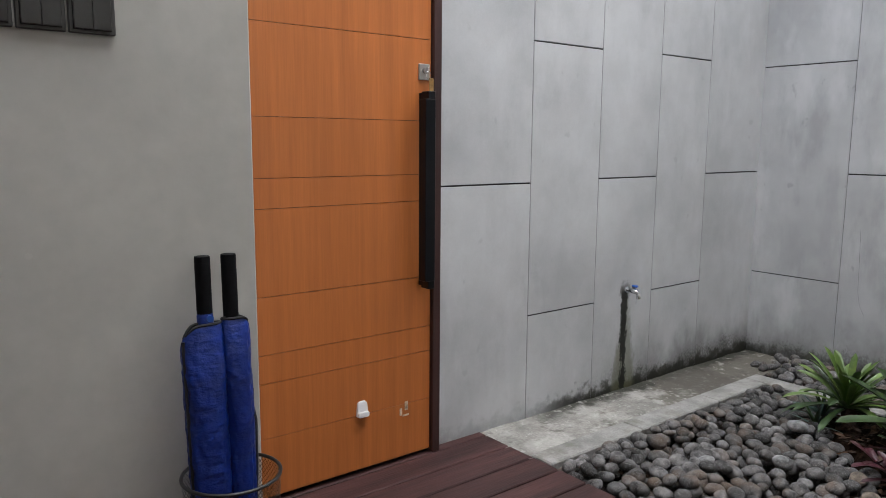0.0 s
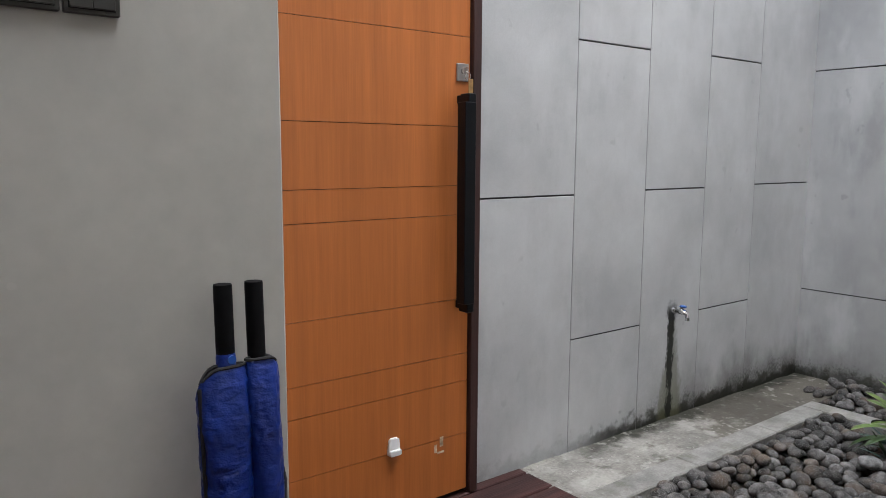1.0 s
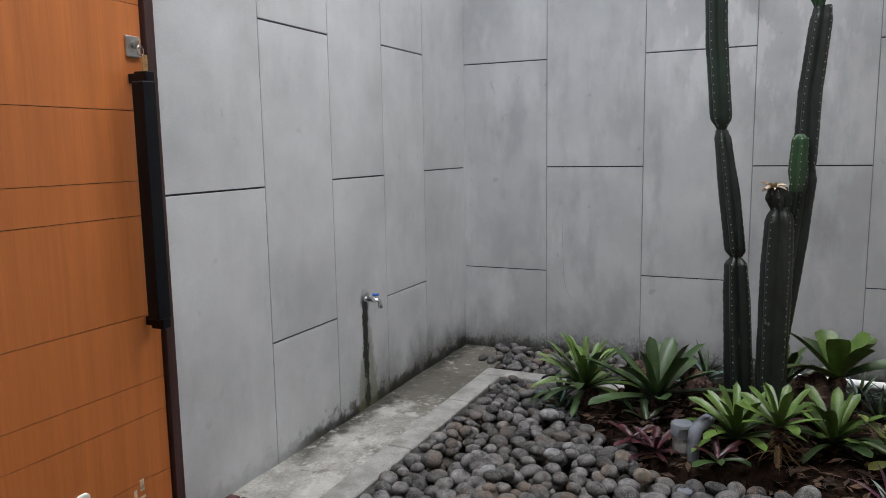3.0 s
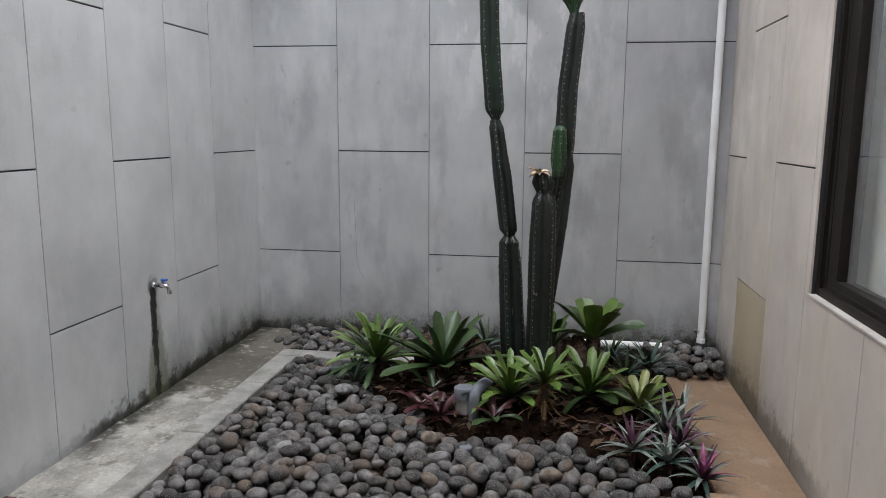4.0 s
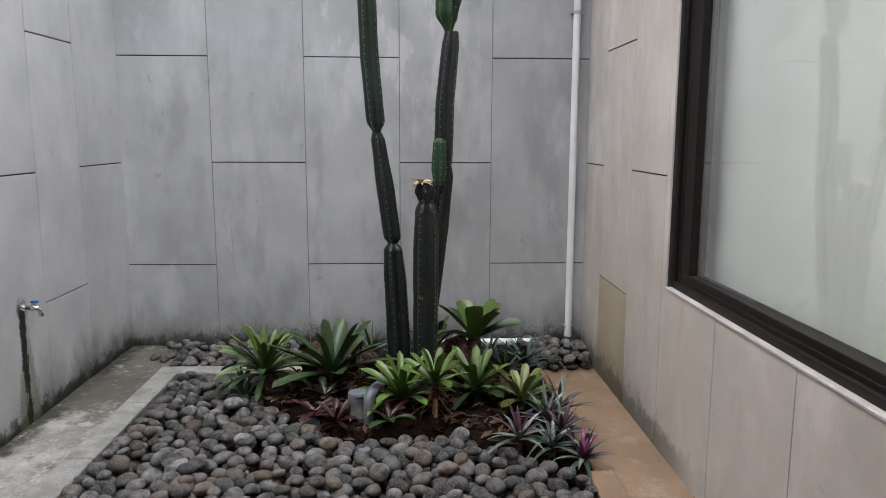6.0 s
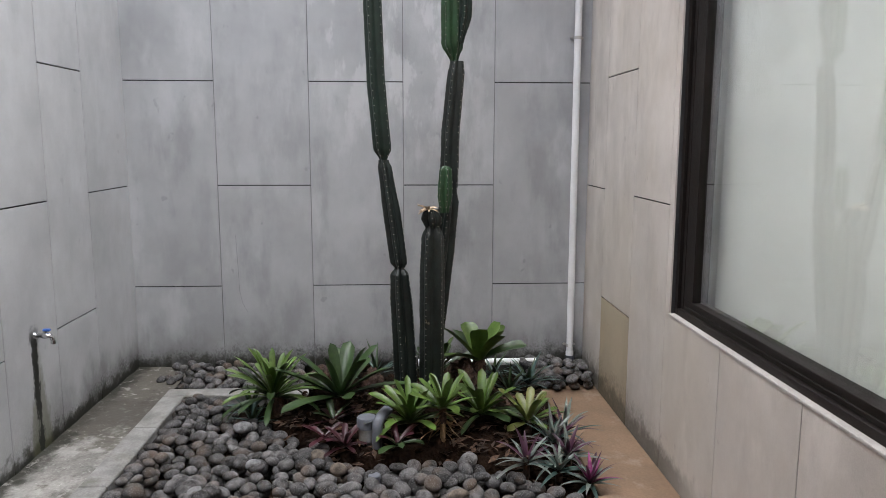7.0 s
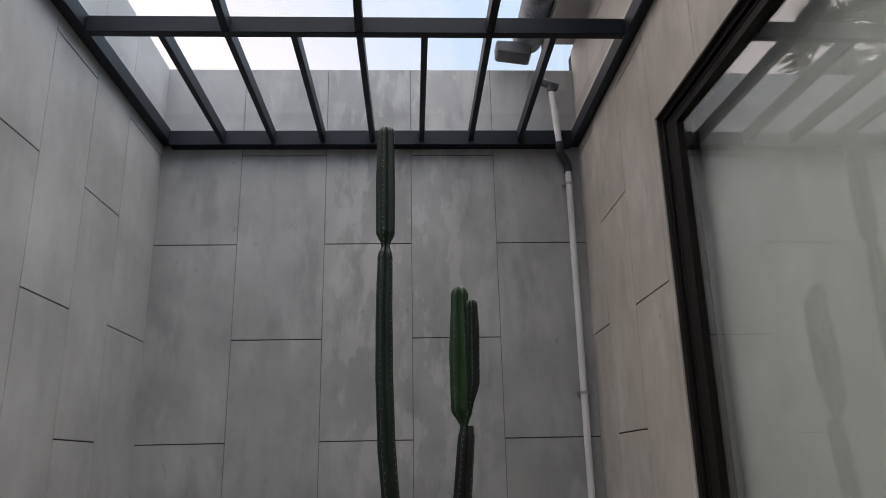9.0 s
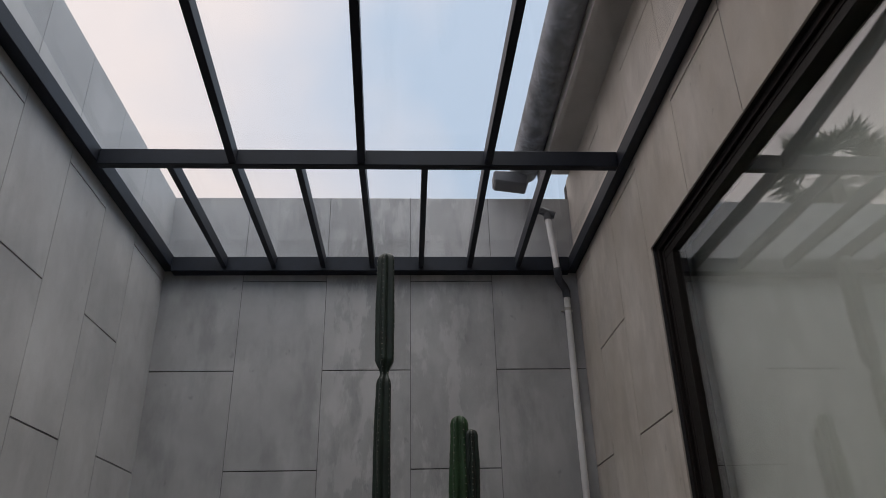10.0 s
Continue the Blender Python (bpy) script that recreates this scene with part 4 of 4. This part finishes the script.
for k in range(1000):
    x, y = r.uniform(2.75, 3.7), r.uniform(0.0, 1.4)
    if x < bed_edge(y) - 0.03:
        continue
    z = soil_height(x, y) + 0.014
    a, ln, w = r.uniform(0, 6.28), r.uniform(0.012, 0.05), r.uniform(0.004, 0.012)
    c, s = math.cos(a), math.sin(a)
    i = len(lit_v)
    t = r.uniform(-0.006, 0.012)
    lit_v += [(x - c * ln, y - s * ln, z), (x - s * w, y + c * w, z + 0.004 + t), (x + c * ln, y + s * ln, z + t), (x + s * w, y - c * w, z + 0.003)]
    lit_f += [(i, i + 1, i + 2), (i, i + 2, i + 3)]
lme = bpy.data.meshes.new("litter")
lme.from_pydata(lit_v, [], lit_f)
lme.materials.append(M_LITTER)
tagged(part("leaf_litter", lme, None), "scattered brown leaf litter on the soil", "leaf litter", kind="stuff")

clod_v, clod_f = [], []
r = random.Random(21)
for k in range(650):
    x, y = r.uniform(2.7, 4.2), r.uniform(-0.05, 1.5)
    if x < bed_edge(y) - 0.02 or (y < 0 and x < 3.9):
        continue
    q = r.uniform(0.005, 0.02)
    m = Matrix.LocRotScale((x, y, soil_height(x, y) + q * 0.3), Euler((r.random() * 6, r.random() * 6, r.random() * 6)), (q, q * 0.8, q * 0.7))
    src = low[k % 12]
    base = len(clod_v)
    clod_v.extend((m @ v.co)[:] for v in src.vertices)
    clod_f.extend(tuple(base + i for i in p.vertices) for p in src.polygons)
cme = bpy.data.meshes.new("clods")
cme.from_pydata(clod_v, [], clod_f)
cme.materials.append(M_CLOD)
tagged(part("soil_clods", cme, None), "loose dark clods of earth and bark", "soil", kind="stuff")
tagged(part("thin_wire", tube([(4.297, 1.700, 0.80), (4.297, 1.692, 0.60), (4.297, 1.688, 0.46), (4.297, 1.672, 0.38), (4.297, 1.645, 0.33)], 0.0008, 5), M_SEAL), "thin grey wire hanging down the back wall", "wire")

# ---- cactus ----


def cactus_segment(points, radii, ribs=5, phase=0.0, round_top=True, fine=26):
    """A ribbed column along points; returns the body and its areoles."""
    bm, dots = bmesh.new(), bmesh.new()
    pts, rr = [V(p) for p in points], list(radii)
    path = []
    for i in range(len(pts) - 1):
        for k in range(fine):
            t = k / fine
            path.append((pts[i].lerp(pts[i + 1], t), rr[i] + (rr[i + 1] - rr[i]) * (t * t * (3 - 2 * t))))
    path.append((pts[-1], rr[-1]))
    if round_top:
        end, r0 = path[-1]
        d = (path[-1][0] - path[-3][0]).normalized()
        for k in range(1, 9):
            a = k / 8 * math.pi / 2
            path.append((end + d * r0 * 0.95 * math.sin(a), max(0.003, r0 * math.cos(a))))
    sides = ribs * 8
    rings, run, last = [], 0.0, None
    for i, (p, r) in enumerate(path):
        ring = []
        for k in range(sides):
            t = 2 * math.pi * k / sides
            q = abs(math.cos(ribs * t / 2))
            w = r * (0.60 + 0.40 * q ** 1.15) * (1 + 0.018 * q ** 4 * math.sin(p.z * 2 * math.pi / 0.034) + 0.035 * noise.noise(V((p.x * 9 + math.cos(t), p.y * 9 + math.sin(t), p.z * 14))))
            ring.append(bm.verts.new((p.x + w * math.cos(t + phase), p.y + w * math.sin(t + phase), p.z)))
        rings.append(ring)
        if last is not None:
            run += (p - last).length
        last = p
        if run > 0.026 and r > 0.015:
            run = 0
            for b in range(ribs):
                t = 2 * math.pi * b / ribs + phase
                c = V((p.x + r * 1.02 * math.cos(t), p.y + r * 1.02 * math.sin(t), p.z))
                bmesh.ops.create_icosphere(dots, subdivisions=1, radius=0.0025, matrix=Matrix.Translation(c))
    for a, b in zip(rings, rings[1:]):
        for k in range(sides):
            bm.faces.new((a[k], a[(k + 1) % sides], b[(k + 1) % sides], b[k]))
    bm.faces.new(rings[0][::-1])
    bm.faces.new(rings[-1])
    return bm, dots


cactus = thing("cactus", "tall dark green ribbed columnar cactus with several jointed stems", "cactus")
SEGMENTS = (
    ([(3.47, 0.684, -0.02), (3.47, 0.696, 0.25), (3.47, 0.712, 0.55), (3.47, 0.722, 0.70), (3.47, 0.724, 0.738)], [0.058, 0.062, 0.058, 0.050, 0.026], M_CACTUS_OLD, 0.3, False),
    ([(3.47, 0.722, 0.725), (3.47, 0.728, 0.77), (3.47, 0.755, 0.98), (3.47, 0.790, 1.22), (3.47, 0.797, 1.262)], [0.022, 0.044, 0.045, 0.036, 0.026], M_CACTUS_OLD, 0.5, False),
    ([(3.47, 0.797, 1.255), (3.47, 0.802, 1.32), (3.47, 0.828, 1.62), (3.47, 0.840, 1.95), (3.47, 0.842, 2.30), (3.47, 0.838, 2.57), (3.47, 0.836, 2.63)], [0.018, 0.046, 0.046, 0.046, 0.044, 0.040, 0.022], M_CACTUS, 0.2, False),
    ([(3.47, 0.836, 2.625), (3.47, 0.834, 2.70), (3.47, 0.834, 2.95), (3.47, 0.834, 3.25)], [0.024, 0.052, 0.053, 0.049], M_CACTUS, 0.35, True),
    ([(3.36, 0.572, -0.02), (3.36, 0.570, 0.3), (3.36, 0.568, 0.7), (3.36, 0.566, 0.90), (3.36, 0.566, 0.955)], [0.056, 0.062, 0.063, 0.056, 0.036], M_CACTUS_OLD, 0.1, False),
    ([(3.36, 0.568, 0.945), (3.355, 0.574, 0.990), (3.35, 0.578, 1.035)], [0.036, 0.050, 0.036], M_CACTUS_OLD, 0.7, False),
    ([(3.44, 0.582, -0.02), (3.44, 0.560, 0.4), (3.44, 0.512, 0.8), (3.44, 0.486, 1.05), (3.44, 0.480, 1.12)], [0.052, 0.054, 0.054, 0.050, 0.036], M_CACTUS_OLD, 0.55, False),
    ([(3.44, 0.478, 1.10), (3.44, 0.482, 1.18), (3.44, 0.476, 1.40), (3.44, 0.452, 1.66), (3.44, 0.447, 1.722)], [0.036, 0.047, 0.046, 0.043, 0.034], M_CACTUS_OLD, 0.15, False),
    ([(3.44, 0.462, 1.722), (3.44, 0.472, 1.80), (3.44, 0.470, 2.05), (3.44, 0.468, 2.36)], [0.020, 0.052, 0.056, 0.044], M_CACTUS_NEW, 0.4, True),
    ([(3.42, 0.440, 1.80), (3.42, 0.418, 1.92), (3.42, 0.414, 2.15), (3.42, 0.412, 2.30)], [0.020, 0.036, 0.038, 0.032], M_CACTUS, 0.6, True),
    ([(3.345, 0.512, 1.02), (3.345, 0.510, 1.10), (3.345, 0.508, 1.21)], [0.022, 0.035, 0.031], M_CACTUS_NEW, 0.25, True))
for pts, rr, m, ph, top in SEGMENTS:
    body, dots = cactus_segment(pts, rr, 5 if m is not M_CACTUS_NEW else 6, ph, top)
    seg = part("segment", body, m, cactus, smooth=False)
    seg.data.shade_smooth()
    tagged(part("areoles", dots, M_AREOLE, seg), kind="stuff")
flower = thing("dry_flower", "dried pale flower remains on a cut cactus stem", "dry flower", pose(3.325, 0.590, 1.035))
r = random.Random(3)
for k in range(30):
    me = leaf_mesh(r, r.uniform(0.030, 0.062), 0.023, r.uniform(-0.3, 0.5), r.uniform(-0.4, 0.9), M_DRY, True, 0.5, r.uniform(-1, 1))
    part("petal", me, None, flower, at=pose(0, 0, 0, 0, 0, 360 * r.random()))

# ---- pipes and tap ----
drain = thing("drain_pipe", "white plastic rainwater pipe with clips and dark fittings", "pipe")
part("pipe", tube([(4.258, -0.315, 0.06), (4.262, -0.314, 1.7), (4.262, -0.316, 3.375)], 0.0205, 20), M_PVC, drain, smooth=True)
part("foot", tube([(4.258, -0.315, -0.09), (4.258, -0.315, 0.045)], 0.028, 20), M_DPVC, drain, "dark blue-grey socket", True)
part("collar", tube([(4.258, -0.315, 0.045), (4.258, -0.315, 0.068)], 0.024, 20), M_PVC, drain, smooth=True)
part("elbow", tube([(4.262, -0.316, 3.355), (4.262, -0.316, 3.40), (4.25, -0.303, 3.43), (4.205, -0.266, 3.455), (4.187, -0.256, 3.475), (4.186, -0.255, 3.53)], 0.026, 16), M_DPVC, drain, "dark plastic elbow", True)
part("upper_pipe", tube([(4.186, -0.255, 3.52), (4.186, -0.223, 3.92)], 0.0205, 18), M_PVC, drain, smooth=True)
part("tee", tube([(4.186, -0.273, 3.925), (4.186, -0.163, 3.965)], 0.026, 16), M_DPVC, drain, "dark plastic tee", True)
part("tee_socket", tube([(4.186, -0.225, 3.89), (4.186, -0.220, 3.95)], 0.026, 16), M_DPVC, drain, smooth=True)
for z in (0.107, 1.945, 3.275):
    clip = part("clip", tube([(4.262, -0.315, z - 0.009), (4.262, -0.315, z + 0.009)], 0.0235, 20), M_STEEL, drain, "metal pipe clip", True)
    part("ear", box(4.279, 4.297, -0.353, -0.277, z - 0.006, z + 0.006, 0.002), M_STEEL, clip)
tagged(part("floor_pipe", tube([(4.19, 0.62, 0.03), (4.17, -0.14, 0.035)], 0.021, 16), M_PVC, smooth=True), "white plastic pipe lying along the back wall", "pipe")

tap = thing("tap", "small chrome garden tap with a blue lever", "tap")
part("flange", tube([(3.10, 2.304, 0.515), (3.10, 2.296, 0.515)], [0.018, 0.016], 16), M_CHROME, tap, smooth=True)
part("body", tube([(3.10, 2.298, 0.515), (3.10, 2.278, 0.515), (3.10, 2.268, 0.515), (3.10, 2.252, 0.515), (3.10, 2.240, 0.513), (3.10, 2.231, 0.505), (3.10, 2.228, 0.490)], [0.009, 0.009, 0.014, 0.014, 0.011, 0.0095, 0.009], 14), M_CHROME, tap, smooth=True)
part("nozzle", tube([(3.10, 2.228, 0.492), (3.10, 2.228, 0.478)], 0.0105, 14), M_CHROME, tap, smooth=True)
part("spindle", tube([(3.10, 2.260, 0.52), (3.10, 2.260, 0.536)], 0.008, 12), M_CHROME, tap, smooth=True)
part("lever", box(3.090, 3.110, 2.236, 2.268, 0.534, 0.545, 0.004), M_BLUEP, tap, "blue plastic lever")

cap = thing("pipe_cap", "grey plastic pipe end with a round cap and elbow", "pipe")
part("riser", tube([(3.04, 0.872, -0.05), (3.04, 0.872, 0.095)], 0.038, 24), M_KERB, cap, smooth=False)
auto_smooth(part("cap", tube([(3.04, 0.872, 0.095), (3.04, 0.872, 0.138), (3.04, 0.872, 0.143)], [0.045, 0.045, 0.041], 28), M_GREYP, cap, "grey cap"))
auto_smooth(part("elbow", tube([(2.99, 0.826, 0.02), (2.99, 0.826, 0.10), (2.995, 0.823, 0.126), (3.015, 0.814, 0.144), (3.05, 0.799, 0.151), (3.10, 0.779, 0.153)], [0.023, 0.023, 0.0245, 0.0245, 0.0245, 0.023], 18), M_GREYP, cap, "grey elbow"), 60)
tagged(auto_smooth(part("floor_disc", tube([(2.76, 0.83, -0.08), (2.76, 0.83, 0.000), (2.76, 0.83, 0.004)], [0.026, 0.026, 0.022], 20), M_GREYP)), "small round grey cap among the pebbles", "pipe cap")

# ---- on the near wall and the door ----
for k in range(3):
    x1 = 0.527 - 0.0905 * k
    sw = thing("light_switch", "dark grey double light switch on the plaster wall", "switch", group="row of switches")
    part("plate", box(x1 - 0.086, x1, 1.609, 1.62, 1.454, 1.540, 0.002), M_SWITCH, sw)
    part("rim", box(x1 - 0.079, x1 - 0.007, 1.606, 1.609, 1.461, 1.533, 0.001), M_BLACK, sw)
    for j in range(2):
        a = x1 - 0.0775 + 0.035 * j
        part("rocker", box(a, a + 0.0342, 1.603, 1.607, 1.4625, 1.5315, 0.001), M_SWITCH, sw)

holder = thing("wall_hook", "white plastic stick-on holder on the door", "hook")


def rounded_plate(x0, x1, z0, z1, y0, y1, r_low, r_high, taper):
    """An upright plate with rounded corners, narrower towards its top."""
    bm = bmesh.new()
    ring = []
    for cx, cz, r, start in ((x1 - r_low, z0 + r_low, r_low, -90), (x1 - r_high - taper, z1 - r_high, r_high, 0), (x0 + r_high + taper, z1 - r_high, r_high, 90), (x0 + r_low, z0 + r_low, r_low, 180)):
        for k in range(7):
            t = radians(start + 15 * k)
            ring.append((cx + r * math.cos(t), cz + r * math.sin(t)))
    back = [bm.verts.new((x, y1, z)) for x, z in ring]
    front = [bm.verts.new((x, y0, z)) for x, z in ring]
    bm.faces.new(front)
    bm.faces.new(back[::-1])
    for k in range(len(ring)):
        j = (k + 1) % len(ring)
        bm.faces.new((back[k], back[j], front[j], front[k]))
    bmesh.ops.recalc_face_normals(bm, faces=bm.faces)
    bmesh.ops.bevel(bm, geom=[e for e in bm.edges if e.verts[0] in front and e.verts[1] in front], offset=0.002, segments=2, affect='EDGES')
    return bm


auto_smooth(part("plate", rounded_plate(1.478, 1.526, 0.226, 0.286, 2.258, 2.2695, 0.007, 0.012, 0.004), M_WHITEP, holder))
auto_smooth(part("pocket", rounded_plate(1.479, 1.525, 0.227, 0.247, 2.248, 2.2575, 0.006, 0.006, 0.0), M_WHITEP, holder))
tag = thing("key_tag", "amber strip tag hanging from the door key", "key tag")
part("strip", box(1.789, 1.809, 2.234, 2.237, 1.397, 1.484, 0.001), M_TAG, tag)
part("ring", tube([(1.787 + 0.012 * math.cos(t), 2.238, 1.494 + 0.014 * math.sin(t)) for t in (2 * math.pi * k / 14 for k in range(15))], 0.0012, 6), M_CHROME, tag, smooth=True)
for k, (x, z, w, h) in enumerate(((1.676, 0.186, 0.012, 0.03), (1.700, 0.204, 0.016, 0.036), (1.690, 0.180, 0.03, 0.008))):
    tagged(part("sticker_residue", box(x, x + w, 2.2688, 2.2699, z, z + h, 0.0004), M_DRY), "torn remains of a sticker on the door", "sticker")

# ---- umbrellas and their basket ----


def shoulder(c, seed):
    return -0.028 * max(0.0, -c - 0.25) ** 2 / 0.56 if seed < 3 else -0.010 * max(0.0, c - 0.4) ** 2 / 0.36


def sleeve(cx, cy, w, d, z0, z1, seed, sx):
    bm = bmesh.new()
    rings = []
    n, h = 64, 150
    for i in range(h + 1):
        s = i / h
        z = z0 + (z1 - z0) * s
        k = 0.86 + 0.16 * s
        top = 1.0 if s < 0.96 else 1 - 0.14 * ((s - 0.96) / 0.04) ** 2
        ring = []
        for j in range(n):
            t = 2 * math.pi * j / n
            c, e = math.cos(t), math.sin(t)
            q = V((c * 1.3 + seed, e * 1.3, z * 7))
            fold = abs(noise.noise(V((c * 2 + seed, e * 2, z * 26 + 0.8 * c)))) + 0.6 * abs(noise.noise(V((c * 4 + seed, e * 4, z * 60))))
            f = 1 + 0.09 * noise.noise(q) + 0.14 * (0.4 - fold)
            x = (abs(c) ** 0.75) * (1 if c > 0 else -1)
            ring.append(bm.verts.new((cx + sx * (1 - s) * 0.03 + w / 2 * k * top * f * x, cy + d / 2 * k * top * f * e * (1 - 0.62 * max(0.0, (s - 0.86) / 0.14) ** 1.5) - 0.02 * (1 - s), z + shoulder(c, seed) * max(0.0, (s - 0.85) / 0.15))))
        rings.append(ring)
    for a, b in zip(rings, rings[1:]):
        for j in range(n):
            bm.faces.new((a[j], a[(j + 1) % n], b[(j + 1) % n], b[j]))
    bm.faces.new(rings[0][::-1])
    bm.faces.new(rings[-1]).material_index = 1
    return bm


def umbrella(cx, cy, hx, w, d, ztop, zs, seed, sx, label):
    u = thing("umbrella", label, "umbrella", group="umbrellas in the basket")
    body = part("sleeve", sleeve(cx, cy, w, d, 0.02, zs, seed, sx), [M_CLOTH, M_TRIM], u, "wrinkled blue nylon sleeve", True)
    part("piping", tube([(cx + 0.5 * w * 0.88 * math.cos(t), cy + 0.5 * d * 0.36 * math.sin(t), zs + shoulder(math.cos(t), seed)) for t in (2 * math.pi * k / 24 for k in range(25))], 0.0030, 6), M_TRIM, body, "black piping", True)
    for e in ((-1,) if seed < 3 else (1,)):
        zt = zs - 0.03 if e < 0 else 0.70
        part("seam", tube([(cx + sx * 0.03 * (1 - s) + e * w * 0.475 * (0.86 + 0.16 * s), cy - 0.010 - 0.02 * (1 - s), 0.03 + (zt - 0.03) * s) for s in (k / 12 for k in range(13))], 0.0036, 6), M_TRIM, body, "black piping", True)
    part("grip", tube([(hx, cy + 0.010, zs - 0.06), (hx, cy + 0.014, zs + 0.03), (hx + 0.001, cy + 0.020, ztop - 0.004), (hx + 0.001, cy + 0.020, ztop)], [0.0155, 0.0165, 0.0165, 0.0158], 18), M_FOAM, u, "black straight grip", True)
    if seed < 3:
        part("collar", tube([(hx, cy + 0.012, zs - 0.01), (hx, cy + 0.013, zs + 0.015), (hx, cy + 0.014, zs + 0.020)], [0.0175, 0.0175, 0.0165], 18), M_CLOTH, u, "dark blue collar under the grip", True)
        part("button", tube([(hx + 0.004, cy - 0.008, zs + 0.012), (hx + 0.004, cy - 0.003, zs + 0.012)], 0.0075, 12), M_BLUEP, u, "round blue button")
    else:
        flap = tube([(cx + w * 0.50, cy + 0.006, 0.40), (cx + w * 0.54, cy + 0.004, 0.52), (cx + w * 0.56, cy + 0.004, 0.62), (cx + w * 0.51, cy + 0.004, 0.665)], [0.010, 0.012, 0.011, 0.006], 8)
        part("flap", flap, M_TRIM, u, "loose black edge of the sleeve", True)
    return u


umbrella(0.646, 1.525, 0.658, 0.093, 0.062, 1.003, 0.859, 1.0, 0.25, "folded umbrella in a blue nylon sleeve with black grip")
umbrella(0.718, 1.525, 0.716, 0.065, 0.060, 1.003, 0.865, 5.0, 0.10, "second folded umbrella in a slimmer blue sleeve")
basket = thing("umbrella_basket", "tall black wire mesh basket holding umbrellas", "basket")
BX, BY, BH, R0, R1 = 0.690, 1.500, 0.52, 0.088, 0.106
wire = bmesh.new()
for sgn in (-1, 1):
    for k in range(64):
        prev = None
        for i in range(27):
            s = i / 26
            t = 2 * math.pi * (k / 64 + sgn * s * 0.62)
            rr = R0 + (R1 - R0) * s
            c, z = V((math.cos(t), math.sin(t), 0)), BH * s
            p = V((BX, BY, z)) + c * (rr + 0.0006 * sgn)
            cur = (wire.verts.new(p + V((0, 0, 0.0011))), wire.verts.new(p - V((0, 0, 0.0011))))
            if prev:
                wire.faces.new((prev[0], prev[1], cur[1], cur[0]))
            prev = cur
part("mesh_wall", wire, M_WIRE, basket)
for z, rr, th in ((BH, R1, 0.0042), (0.004, R0, 0.004)):
    part("rim", tube([(BX + rr * math.cos(t), BY + rr * math.sin(t), z) for t in (2 * math.pi * k / 40 for k in range(41))], th, 8, cap=False), M_WIRE, basket, smooth=True)
part("base", tube([(BX, BY, 0.002), (BX, BY, 0.006)], R0, 32), M_WIRE, basket)

# ---- palm beyond the yard wall ----
palm = thing("palm_tree", "fan palm standing beyond the yard wall", "palm")
part("trunk", tube([(12.3, 7.4, -0.3), (12.25, 7.4, 3.0), (12.3, 7.4, 6.0), (12.3, 7.4, 9.35)], [0.22, 0.17, 0.14, 0.12], 12), M_BARK, palm, smooth=True)
r = random.Random(12)
for k in range(34):
    bm = bmesh.new()
    az, el = r.uniform(0, 6.28), r.uniform(-0.5, 1.3)
    stalk, size = r.uniform(0.55, 0.9), r.uniform(0.6, 0.85)
    d = V((math.cos(az) * math.cos(el), math.sin(az) * math.cos(el), math.sin(el)))
    side = d.cross(V((0, 0, 1))).normalized()
    base = V((12.3, 7.4, 9.4))
    hub = base + d * stalk
    w = side * 0.012
    f0 = [bm.verts.new(p) for p in (base - w, base + w, hub + w, hub - w)]
    bm.faces.new(f0)
    for j in range(22):
        t = (j / 21 - 0.5) * 3.6
        q = (d * math.cos(t) + side * math.sin(t)).normalized()
        tip = hub + q * size * r.uniform(0.85, 1.08) - V((0, 0, 0.16 * r.random()))
        nrm = (side * math.cos(t) - d * math.sin(t)) * 0.036
        mid = hub.lerp(tip, 0.5)
        vs = [bm.verts.new(p) for p in (hub, mid + nrm, tip, mid - nrm)]
        bm.faces.new(vs)
    part("frond", bm, M_LEAF_DARK, palm)
